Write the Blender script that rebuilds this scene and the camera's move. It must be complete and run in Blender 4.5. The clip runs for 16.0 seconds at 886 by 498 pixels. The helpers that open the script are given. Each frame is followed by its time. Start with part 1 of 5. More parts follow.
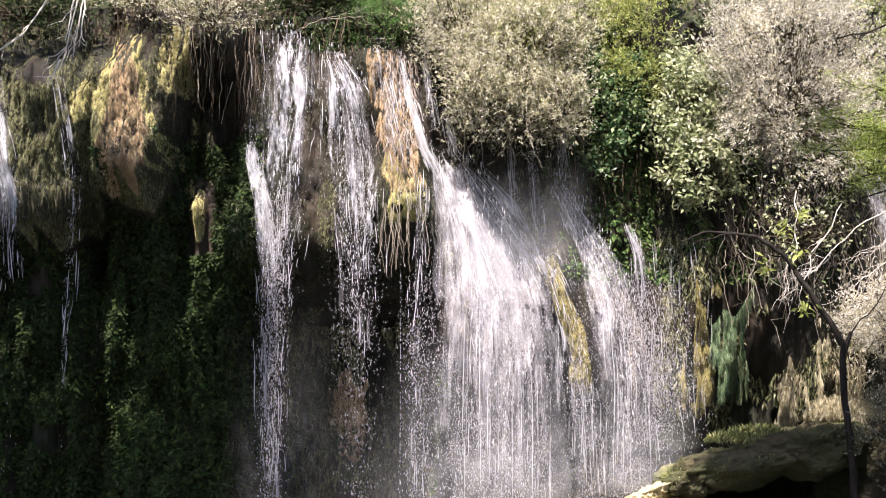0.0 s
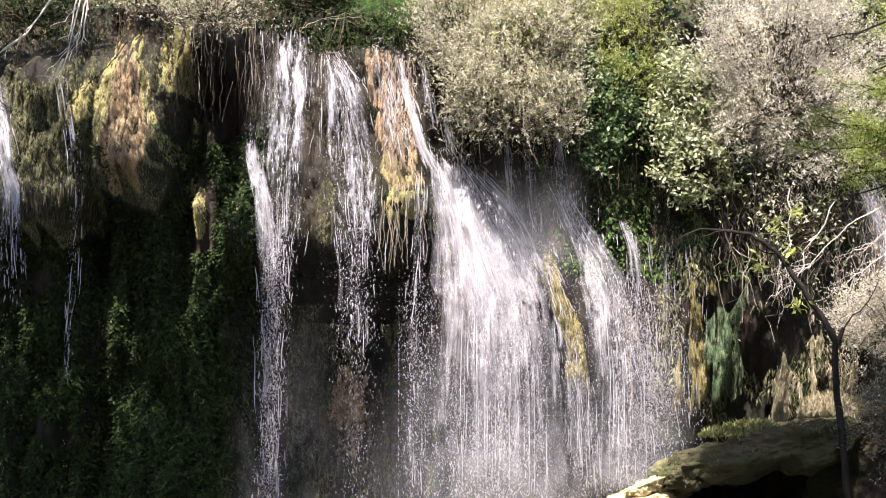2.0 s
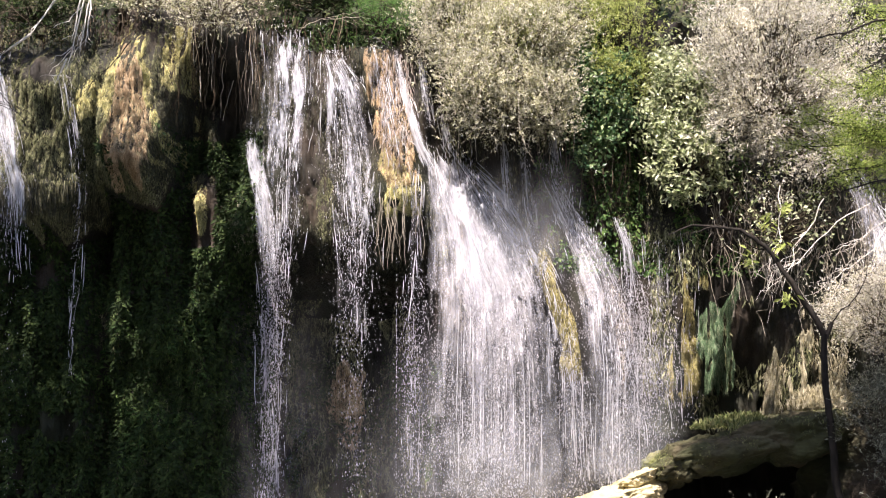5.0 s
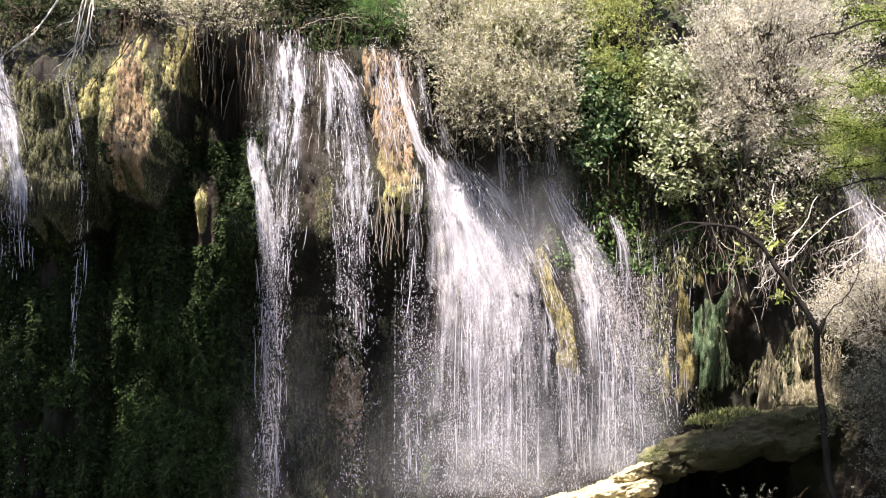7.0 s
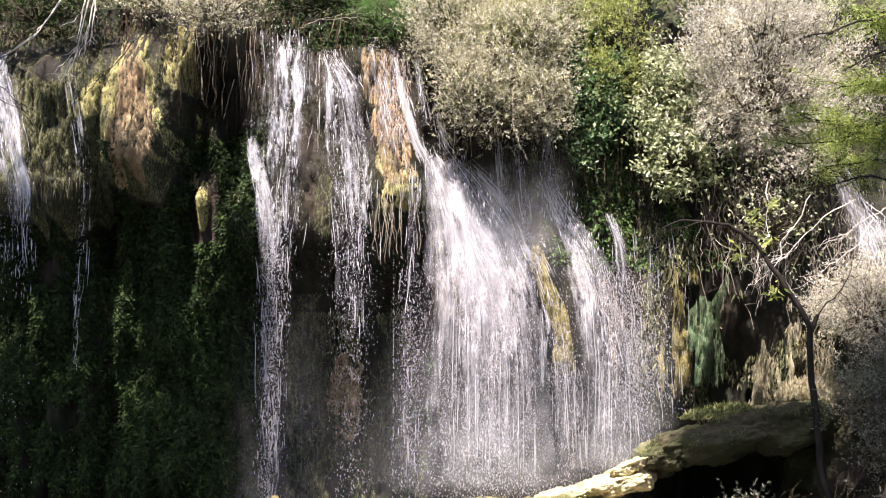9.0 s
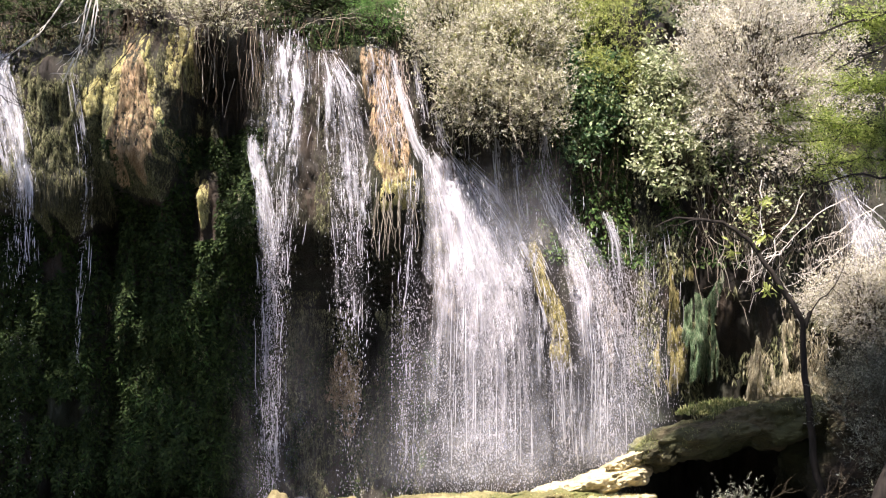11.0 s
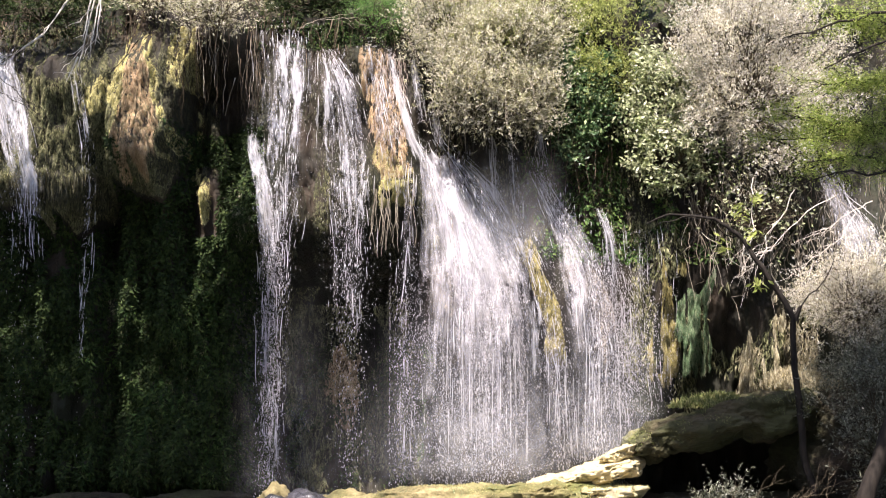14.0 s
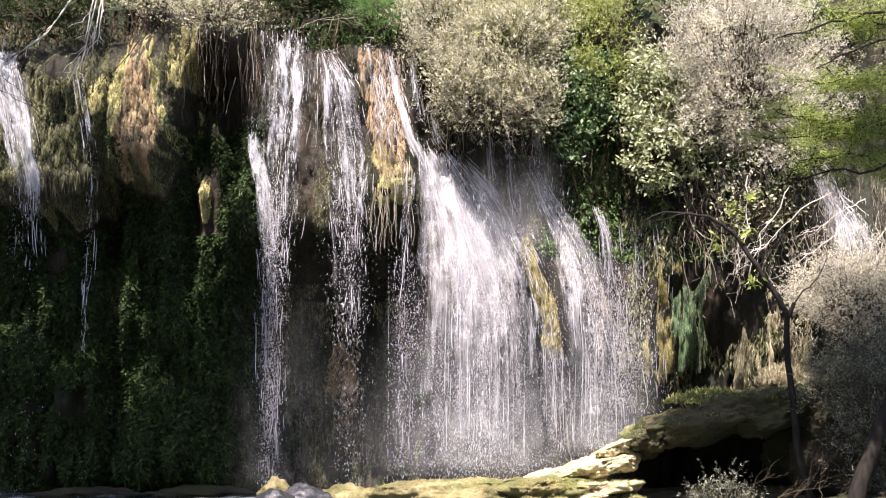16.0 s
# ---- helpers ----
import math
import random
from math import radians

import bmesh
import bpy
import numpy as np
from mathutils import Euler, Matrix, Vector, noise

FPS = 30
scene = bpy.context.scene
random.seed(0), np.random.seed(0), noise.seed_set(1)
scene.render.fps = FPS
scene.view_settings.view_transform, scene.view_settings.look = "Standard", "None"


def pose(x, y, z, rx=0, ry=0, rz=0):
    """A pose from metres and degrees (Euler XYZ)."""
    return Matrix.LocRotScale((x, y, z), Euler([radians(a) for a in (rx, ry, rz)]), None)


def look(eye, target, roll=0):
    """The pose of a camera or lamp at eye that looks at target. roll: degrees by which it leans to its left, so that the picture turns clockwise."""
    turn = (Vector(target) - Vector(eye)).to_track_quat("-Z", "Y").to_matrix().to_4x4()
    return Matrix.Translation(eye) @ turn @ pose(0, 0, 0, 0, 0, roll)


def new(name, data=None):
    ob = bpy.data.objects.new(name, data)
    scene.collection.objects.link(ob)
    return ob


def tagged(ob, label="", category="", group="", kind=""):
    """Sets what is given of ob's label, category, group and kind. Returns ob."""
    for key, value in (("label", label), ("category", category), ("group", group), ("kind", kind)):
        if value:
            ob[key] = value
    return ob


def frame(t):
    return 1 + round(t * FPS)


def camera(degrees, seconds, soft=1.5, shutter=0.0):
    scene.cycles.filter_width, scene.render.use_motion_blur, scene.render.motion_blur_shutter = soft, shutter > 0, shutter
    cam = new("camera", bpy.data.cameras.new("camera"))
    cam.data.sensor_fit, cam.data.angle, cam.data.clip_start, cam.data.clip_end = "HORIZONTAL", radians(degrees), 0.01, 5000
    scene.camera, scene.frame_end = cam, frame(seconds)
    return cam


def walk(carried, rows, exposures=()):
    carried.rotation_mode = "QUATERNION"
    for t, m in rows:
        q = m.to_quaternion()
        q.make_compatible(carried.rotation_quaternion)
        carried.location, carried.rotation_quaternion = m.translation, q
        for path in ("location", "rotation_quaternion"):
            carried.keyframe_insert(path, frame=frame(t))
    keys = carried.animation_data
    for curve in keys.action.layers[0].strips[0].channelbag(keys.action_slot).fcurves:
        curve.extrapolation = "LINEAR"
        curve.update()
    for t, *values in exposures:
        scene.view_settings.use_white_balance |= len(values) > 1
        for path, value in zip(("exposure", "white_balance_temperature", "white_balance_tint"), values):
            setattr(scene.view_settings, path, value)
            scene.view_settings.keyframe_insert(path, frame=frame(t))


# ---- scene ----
# ---------------------------------------------------------------- camera
cam = camera(32, 16.0, soft=1.18)
EYE_END, STEP, UP = Vector((0.0, -27.3, 1.5)), Vector((0.2742, -2.392, -0.6)), 6.0
walk(cam, [(t, Matrix.Translation(EYE_END - STEP * (1 - t / 16)) @ pose(0, 0, 0, 90 + UP, 0, 0)) for t in (0, 4, 8, 12, 16)],
     exposures=((0, 1.76, 6720, 22), (16, 1.76, 6720, 22)))

# ---------------------------------------------------------------- light
SUN_HIGH, SUN_SIDE = radians(60), radians(15)      # height, and turn from the wall's outward normal towards -x
to_sun = Vector((-math.sin(SUN_SIDE) * math.cos(SUN_HIGH), -math.cos(SUN_SIDE) * math.cos(SUN_HIGH), math.sin(SUN_HIGH)))
world = bpy.data.worlds.new("world")
scene.world = world
world.use_nodes = True
sky = world.node_tree.nodes.new("ShaderNodeTexSky")
sky.sky_type, sky.sun_disc = "NISHITA", False
sky.sun_elevation, sky.sun_rotation = SUN_HIGH, math.atan2(to_sun.x, to_sun.y)
world.node_tree.links.new(sky.outputs[0], world.node_tree.nodes["Background"].inputs[0])
world.node_tree.nodes["Background"].inputs[1].default_value = 0.085
sun = new("sun", bpy.data.lights.new("sun", "SUN"))
sun.data.energy, sun.data.angle, sun.data.color = 5.0, radians(0.5), (1.0, 0.96, 0.89)
sun.matrix_world = look(to_sun * 60, (0, 0, 0))

# ---------------------------------------------------------------- small tools
rng = np.random.default_rng(11)


def lattice(ix, iy, iz, seed):
    h = (ix * 374761393 + iy * 668265263 + iz * 2147483647 + seed * 974634777) & 0xFFFFFFFF
    h = ((h ^ (h >> 13)) * 1274126177) & 0xFFFFFFFF
    return ((h ^ (h >> 16)) & 0xFFFF) / 65535.0


def vnoise(x, y, z=0.0, seed=0):
    """Smooth value noise from -1 to 1, for arrays."""
    x, y, z = np.broadcast_arrays(np.asarray(x, float), np.asarray(y, float), np.asarray(z, float))
    fl = [np.floor(a).astype(np.int64) for a in (x, y, z)]
    fr = [a - b for a, b in zip((x, y, z), fl)]
    w = [a * a * (3 - 2 * a) for a in fr]
    out = 0.0
    for dx in (0, 1):
        for dy in (0, 1):
            for dz in (0, 1):
                k = lattice(fl[0] + dx, fl[1] + dy, fl[2] + dz, seed)
                out = out + k * (w[0] if dx else 1 - w[0]) * (w[1] if dy else 1 - w[1]) * (w[2] if dz else 1 - w[2])
    return out * 2 - 1


def fbm(x, y, z=0.0, octaves=4, seed=0):
    return sum(vnoise(np.asarray(x) * 2 ** k, np.asarray(y) * 2 ** k, np.asarray(z) * 2 ** k, seed + k) * 0.5 ** k for k in range(octaves))


def ease(a, b, v):
    u = np.clip((np.asarray(v, float) - a) / (b - a), 0, 1)
    return u * u * (3 - 2 * u)


def bump(v, c, w):
    return np.exp(-((np.asarray(v, float) - c) / w) ** 2)


def mesh_of(name, verts, faces, smooth=False):
    """A mesh from arrays: vertices n x 3, faces m x k."""
    verts, faces = np.asarray(verts, np.float32).reshape(-1, 3), np.asarray(faces, np.int32)
    m, k = faces.shape
    me = bpy.data.meshes.new(name)
    me.vertices.add(len(verts))
    me.vertices.foreach_set("co", verts.ravel())
    me.loops.add(m * k)
    me.loops.foreach_set("vertex_index", faces.ravel())
    me.polygons.add(m)
    me.polygons.foreach_set("loop_start", np.arange(0, m * k, k, dtype=np.int32))
    me.polygons.foreach_set("use_smooth", np.full(m, smooth, bool))
    me.update(calc_edges=True)
    me.validate()
    return me


def part(name, data, material, parent=None, label=""):
    """One mesh object, from (vertices, faces, smooth) or a mesh, under a thing or a part."""
    me = data if isinstance(data, bpy.types.Mesh) else mesh_of(name, *data)
    if not me.materials:
        me.materials.append(material)
    ob = new(name, me)
    if parent is not None:
        ob.parent = parent
    return tagged(ob, label) if label else ob


def thing(name, label, category, group="", at=(0, 0, 0)):
    ob = tagged(new(name), label, category, group)
    ob.location = at
    ob.empty_display_size = 0.1
    return ob


def join(*pieces):
    """Puts (verts, faces) pieces of one face size together."""
    vs, fs, n = [], [], 0
    for v, f in pieces:
        v = np.asarray(v, float).reshape(-1, 3)
        vs.append(v), fs.append(np.asarray(f, np.int64) + n)
        n += len(v)
    return np.concatenate(vs), np.concatenate(fs)


def grid_faces(nu, nv):
    i = np.arange(nu * nv).reshape(nu, nv)
    return np.stack([i[:-1, :-1], i[1:, :-1], i[1:, 1:], i[:-1, 1:]], -1).reshape(-1, 4)


def tube(path, radii, sides=6):
    """A tapered tube along a path of points, as quads."""
    path = np.asarray(path, float)
    n = len(path)
    radii = np.interp(np.linspace(0, 1, n), np.linspace(0, 1, len(radii)), radii)
    tan = np.gradient(path, axis=0)
    tan /= np.linalg.norm(tan, axis=1)[:, None] + 1e-9
    ref = np.where(np.abs(tan[:, 1:2]) < 0.9, np.array([[0, 1.0, 0]]), np.array([[1.0, 0, 0]]))
    a = np.cross(tan, ref)
    a /= np.linalg.norm(a, axis=1)[:, None] + 1e-9
    b = np.cross(tan, a)
    ang = np.linspace(0, 2 * np.pi, sides, endpoint=False)
    ring = path[:, None] + radii[:, None, None] * (np.cos(ang)[None, :, None] * a[:, None] + np.sin(ang)[None, :, None] * b[:, None])
    i = np.arange(n * sides).reshape(n, sides)
    j = np.roll(i, -1, axis=1)
    f = np.stack([i[:-1], j[:-1], j[1:], i[1:]], -1).reshape(-1, 4)
    return ring.reshape(-1, 3), f


def wander(a, b, n, amount, sag=0.0, r=rng):
    """A crooked path from a to b."""
    a, b = np.asarray(a, float), np.asarray(b, float)
    u = np.linspace(0, 1, n)[:, None]
    p = a + (b - a) * u
    k = np.cumsum(r.normal(0, 1, (n, 3)), axis=0)
    k -= k[0] + (k[-1] - k[0]) * u
    p = p + k * amount * np.linalg.norm(b - a) / math.sqrt(n)
    p[:, 2] -= sag * 4 * (u * (1 - u))[:, 0]
    return p


def unit(v):
    return v / (np.linalg.norm(v, axis=-1, keepdims=True) + 1e-9)


def leaves(points, size, aspect=0.4, droop=0.2, face=(0, -0.7, 0.75), spread=0.62, r=rng, fold=0.25):
    """Leaves at the points: each two halves folded along the midrib."""
    n = len(points)
    s = size * r.uniform(0.6, 1.3, n)[:, None]
    nor = unit(np.asarray(face, float) + r.normal(0, spread, (n, 3)))
    d = unit(np.cross(nor, r.normal(0, 1, (n, 3))) + np.array([0, 0, -droop]))
    side = unit(np.cross(d, nor))
    w = s * aspect / 2
    p0, p3 = points, points + d * s
    m = points + d * s * 0.45
    m = m + nor * s * fold * 0.3
    v = np.stack([p0, m + side * w, p3, m - side * w], 1).reshape(-1, 3)
    i = np.arange(n)[:, None] * 4
    t = np.concatenate([i + [0, 1, 2], i + [0, 2, 3]], 1).reshape(-1, 3)
    return v, t


def sprays(starts, outward, per, reach, size, aspect, r, fold=0.25):
    """Leafy twig ends: along a twig from each start, leaves that point forwards and to the sides."""
    n = len(starts)
    d = unit(outward + r.normal(0, 0.55, (n, 3)))
    ln = reach * r.uniform(0.5, 1.3, n)
    u = r.uniform(0.1, 1.0, (n, per))
    p = (starts[:, None] + d[:, None] * (u * ln[:, None])[..., None]).reshape(-1, 3)
    p = p + r.normal(0, 0.012, p.shape)
    way = unit(np.repeat(d, per, axis=0) * 0.8 + r.normal(0, 0.6, (n * per, 3)))
    nor = unit(np.cross(way, unit(r.normal(0, 1, way.shape))) + np.array([0, -0.95, 1.05]))
    nor = unit(nor - way * (nor * way).sum(-1, keepdims=True))
    side = np.cross(way, nor)
    s = (size * r.uniform(0.6, 1.3, n * per))[:, None]
    m = p + way * s * 0.45 + nor * s * fold * 0.3
    v = np.stack([p, m + side * s * aspect / 2, p + way * s, m - side * s * aspect / 2], 1).reshape(-1, 3)
    i = np.arange(n * per)[:, None] * 4
    t = np.concatenate([i + [0, 1, 2], i + [0, 2, 3]], 1).reshape(-1, 3)
    return v, t


def blades(points, length, width, lean=(0, -0.12, -1.0), spread=0.18, r=rng):
    """Thin tapering strands that start at the points and run along lean."""
    n = len(points)
    ln = np.broadcast_to(length, n)[:, None] * r.uniform(0.5, 1.3, n)[:, None]
    d = unit(np.asarray(lean, float) + r.normal(0, spread, (n, 3)))
    d2 = unit(d + np.array([0, 0.1, -0.5]) + r.normal(0, spread * 0.5, (n, 3)))
    ang = r.uniform(-0.9, 0.9, n)
    side = np.stack([np.cos(ang), np.sin(ang), 0 * ang], -1) * (width * r.uniform(0.5, 1.4, n))[:, None] / 2
    m = points + d * ln * 0.45
    tip = m + d2 * ln * 0.55
    if np.max(length) < 0.12:          # short moss: one pointed leaflet each
        v = np.stack([points - side * 0.85, points + side * 0.85, tip], 1).reshape(-1, 3)
        return v, np.arange(3 * n).reshape(-1, 3)
    v = np.stack([points - side * 0.7, points + side * 0.7, m - side, m + side, tip], 1).reshape(-1, 3)
    i = np.arange(n)[:, None] * 5
    t = np.concatenate([i + [0, 1, 3], i + [0, 3, 2], i + [2, 3, 4]], 1).reshape(-1, 3)
    return v, t


def drops(points, radius, stretch, r=rng):
    """Small long drops."""
    n = len(points)
    k = radius * r.uniform(0.45, 1.5, n)
    o = np.array([[1, 0, 0], [-0.5, 0.87, 0], [-0.5, -0.87, 0], [0, 0, 1.0], [0, 0, -1.0]])
    sc = np.stack([k, k, k * stretch * r.uniform(0.5, 1.8, n)], -1)
    v = points[:, None] + o[None] * sc[:, None]
    i = np.arange(n)[:, None] * 5
    t = np.concatenate([i + f for f in ([0, 1, 3], [1, 2, 3], [2, 0, 3], [1, 0, 4], [2, 1, 4], [0, 2, 4])], 1).reshape(-1, 3)
    return v.reshape(-1, 3), t


# ---------------------------------------------------------------- materials
def nodes_of(name):
    m = bpy.data.materials.new(name)
    m.use_nodes = True
    nt = m.node_tree
    return m, nt, nt.nodes["Principled BSDF"], nt.nodes["Material Output"]


def add(nt, kind, **values):
    n = nt.nodes.new("ShaderNode" + kind)
    for k, v in values.items():
        n.inputs[k.replace("_", " ")].default_value = v
    return n


def ramp(nt, source, stops):
    n = nt.nodes.new("ShaderNodeValToRGB")
    e = n.color_ramp.elements
    while len(e) < len(stops):
        e.new(0.5)
    for k, (p, c) in zip(e, stops):
        k.position, k.color = p, (*c, 1) if len(c) == 3 else c
    nt.links.new(source, n.inputs[0])
    return n


def coords(nt, scale=(1, 1, 1)):
    g = nt.nodes.new("ShaderNodeNewGeometry")
    m = nt.nodes.new("ShaderNodeMapping")
    m.inputs["Scale"].default_value = scale
    nt.links.new(g.outputs["Position"], m.inputs[0])
    return m.outputs[0]


def mix(nt, fac, a, b, blend="MIX"):
    n = nt.nodes.new("ShaderNodeMix")
    n.data_type, n.blend_type = "RGBA", blend
    for sock, v in ((n.inputs[0], fac), (n.inputs[6], a), (n.inputs[7], b)):
        if isinstance(v, bpy.types.NodeSocket):
            nt.links.new(v, sock)
        else:
            sock.default_value = v if isinstance(v, (int, float)) else (*v, 1)
    return n.outputs[2]


def noise_of(nt, scale, size, detail=6.0, rough=0.6):
    n = add(nt, "TexNoise", Scale=size, Detail=detail, Roughness=rough)
    nt.links.new(coords(nt, scale), n.inputs["Vector"])
    return n.outputs[0]


def rough_surface(name, stops, patch, roughness=0.9, stretch=(1, 1, 1), grain=9.0, relief=0.6, wet=0.0):
    """Stone, moss or earth: a ramp over coarse noise, a second colour in patches, fine grain and relief."""
    m, nt, bsdf, _ = nodes_of(name)
    base = ramp(nt, noise_of(nt, stretch, 1.4), stops)
    spots = ramp(nt, noise_of(nt, (1, 1, 0.7), 0.55, 4), ((0.42, (0, 0, 0)), (0.62, (1, 1, 1))))
    col = mix(nt, spots.outputs[0], base.outputs[0], patch)
    fine = noise_of(nt, stretch, grain, 8, 0.7)
    shade = ramp(nt, fine, ((0.3, (0.45, 0.45, 0.45)), (0.7, (1.2, 1.2, 1.2))))
    nt.links.new(mix(nt, 0.8, col, shade.outputs[0], "MULTIPLY"), bsdf.inputs["Base Color"])
    b = add(nt, "Bump", Strength=relief, Distance=0.05)
    nt.links.new(fine, b.inputs["Height"])
    nt.links.new(b.outputs[0], bsdf.inputs["Normal"])
    bsdf.inputs["Roughness"].default_value = roughness
    bsdf.inputs["Specular IOR Level"].default_value = 0.5 if wet else 0.25
    return m


def leafy(name, stops, through_light=0.35, roughness=0.5, gloss=0.3):
    """Leaves: each its own tone, letting some light through."""
    m, nt, bsdf, out = nodes_of(name)
    g = nt.nodes.new("ShaderNodeNewGeometry")
    tone = ramp(nt, g.outputs["Random Per Island"], stops)
    patches = ramp(nt, noise_of(nt, (1, 1, 1), 1.1, 3), ((0.3, (0.72, 0.72, 0.72)), (0.7, (1.15, 1.15, 1.15))))
    tufty = ramp(nt, noise_of(nt, (1, 1, 0.7), 6.5, 3), ((0.32, (0.6, 0.6, 0.62)), (0.66, (1.25, 1.25, 1.22))))
    col = mix(nt, 1.0, mix(nt, 1.0, tone.outputs[0], patches.outputs[0], "MULTIPLY"), tufty.outputs[0], "MULTIPLY")
    nt.links.new(col, bsdf.inputs["Base Color"])
    bsdf.inputs["Roughness"].default_value = roughness
    bsdf.inputs["Specular IOR Level"].default_value = gloss
    tr = nt.nodes.new("ShaderNodeBsdfTranslucent")
    nt.links.new(col, tr.inputs[0])
    mx = nt.nodes.new("ShaderNodeMixShader")
    mx.inputs[0].default_value = through_light
    nt.links.new(bsdf.outputs[0], mx.inputs[1])
    nt.links.new(tr.outputs[0], mx.inputs[2])
    nt.links.new(mx.outputs[0], out.inputs[0])
    return m


def white_water(name, tone=(0.86, 0.88, 0.92), through_light=0.4):
    """Broken, airy water: white, glossy, letting light through."""
    m, nt, bsdf, out = nodes_of(name)
    bsdf.inputs["Base Color"].default_value = (*tone, 1)
    bsdf.inputs["Roughness"].default_value = 0.22
    tr = nt.nodes.new("ShaderNodeBsdfTranslucent")
    tr.inputs[0].default_value = (*tone, 1)
    mx = nt.nodes.new("ShaderNodeMixShader")
    mx.inputs[0].default_value = through_light
    nt.links.new(bsdf.outputs[0], mx.inputs[1])
    nt.links.new(tr.outputs[0], mx.inputs[2])
    nt.links.new(mx.outputs[0], out.inputs[0])
    return m


def veil_water(name, low, high, streak=(9, 9, 0.5), size=1.6, tone=(0.88, 0.9, 0.94)):
    """A thin film of falling water or spray: streaks of white with clear gaps, thinning out at the sheet's rim."""
    m, nt, bsdf, out = nodes_of(name)
    bsdf.inputs["Base Color"].default_value = (*tone, 1)
    bsdf.inputs["Roughness"].default_value = 0.35
    tr = nt.nodes.new("ShaderNodeBsdfTranslucent")
    tr.inputs[0].default_value = (*tone, 1)
    body = nt.nodes.new("ShaderNodeMixShader")
    body.inputs[0].default_value = 0.45
    nt.links.new(bsdf.outputs[0], body.inputs[1])
    nt.links.new(tr.outputs[0], body.inputs[2])
    coarse = ramp(nt, noise_of(nt, streak, size, 5, 0.65), ((0.36, (low,) * 3), (0.66, (high,) * 3)))
    fine = ramp(nt, noise_of(nt, tuple(3.5 * k for k in streak), size, 4, 0.6), ((0.3, (0.35,) * 3), (0.6, (1.1,) * 3)))
    dens = nt.nodes.new("ShaderNodeMath")
    dens.operation = "MULTIPLY"
    nt.links.new(coarse.outputs[0], dens.inputs[0])
    nt.links.new(fine.outputs[0], dens.inputs[1])
    rim = nt.nodes.new("ShaderNodeAttribute")
    rim.attribute_name = "thick"
    mul = nt.nodes.new("ShaderNodeMath")
    mul.operation = "MULTIPLY"
    nt.links.new(dens.outputs[0], mul.inputs[0])
    nt.links.new(rim.outputs["Fac"], mul.inputs[1])
    clear = nt.nodes.new("ShaderNodeBsdfTransparent")
    mx = nt.nodes.new("ShaderNodeMixShader")
    nt.links.new(mul.outputs[0], mx.inputs[0])
    nt.links.new(clear.outputs[0], mx.inputs[1])
    nt.links.new(body.outputs[0], mx.inputs[2])
    nt.links.new(mx.outputs[0], out.inputs[0])
    return m


def stream_water(name, tone=(0.86, 0.87, 0.9), most=0.92, lanes=4.0, streaks=15.0, clots=42.0, soft=0.16, stretch=1.0, laned=0.9):
    """Running water: lanes, streaks and clots drawn out along the flow; where it thins it breaks into shreds."""
    m, nt, bsdf, out = nodes_of(name)
    bsdf.inputs["Base Color"].default_value = (*tone, 1)
    bsdf.inputs["Roughness"].default_value = 0.3
    tr = nt.nodes.new("ShaderNodeBsdfTranslucent")
    tr.inputs[0].default_value = (*tone, 1)
    body = nt.nodes.new("ShaderNodeMixShader")
    body.inputs[0].default_value = 0.42
    nt.links.new(bsdf.outputs[0], body.inputs[1])
    nt.links.new(tr.outputs[0], body.inputs[2])
    flow = nt.nodes.new("ShaderNodeAttribute")
    flow.attribute_name = "flow"

    def drawn_out(across, along, detail, weight):
        mp = nt.nodes.new("ShaderNodeMapping")
        mp.inputs["Scale"].default_value = (across, along / stretch, 1)
        nt.links.new(flow.outputs["Vector"], mp.inputs[0])
        n = add(nt, "TexNoise", Scale=1.0, Detail=detail, Roughness=0.6)
        nt.links.new(mp.outputs[0], n.inputs["Vector"])
        w = nt.nodes.new("ShaderNodeMath")
        w.operation = "MULTIPLY"
        w.inputs[1].default_value = weight
        nt.links.new(n.outputs[0], w.inputs[0])
        return w.outputs[0]

    def plus(a, b):
        n = nt.nodes.new("ShaderNodeMath")
        nt.links.new(a, n.inputs[0])
        nt.links.new(b, n.inputs[1])
        return n.outputs[0]

    grain = plus(plus(drawn_out(lanes, lanes * 0.1, 3, laned), drawn_out(streaks, streaks * 0.09, 3, 0.8)), drawn_out(clots, clots * 0.16, 2, 0.6))
    thick = nt.nodes.new("ShaderNodeAttribute")
    thick.attribute_name = "thick"
    cut = nt.nodes.new("ShaderNodeMapRange")
    least = (laned + 1.4) / 2 + 0.45
    cut.inputs["From Min"].default_value, cut.inputs["From Max"].default_value = least, least + soft * 2
    cut.inputs["To Max"].default_value = most
    nt.links.new(plus(grain, thick.outputs["Fac"]), cut.inputs["Value"])
    bp = add(nt, "Bump", Strength=0.5, Distance=0.04)
    nt.links.new(grain, bp.inputs["Height"])
    nt.links.new(bp.outputs[0], bsdf.inputs["Normal"])
    mx = nt.nodes.new("ShaderNodeMixShader")
    nt.links.new(cut.outputs[0], mx.inputs[0])
    nt.links.new(nt.nodes.new("ShaderNodeBsdfTransparent").outputs[0], mx.inputs[1])
    nt.links.new(body.outputs[0], mx.inputs[2])
    nt.links.new(mx.outputs[0], out.inputs[0])
    return m


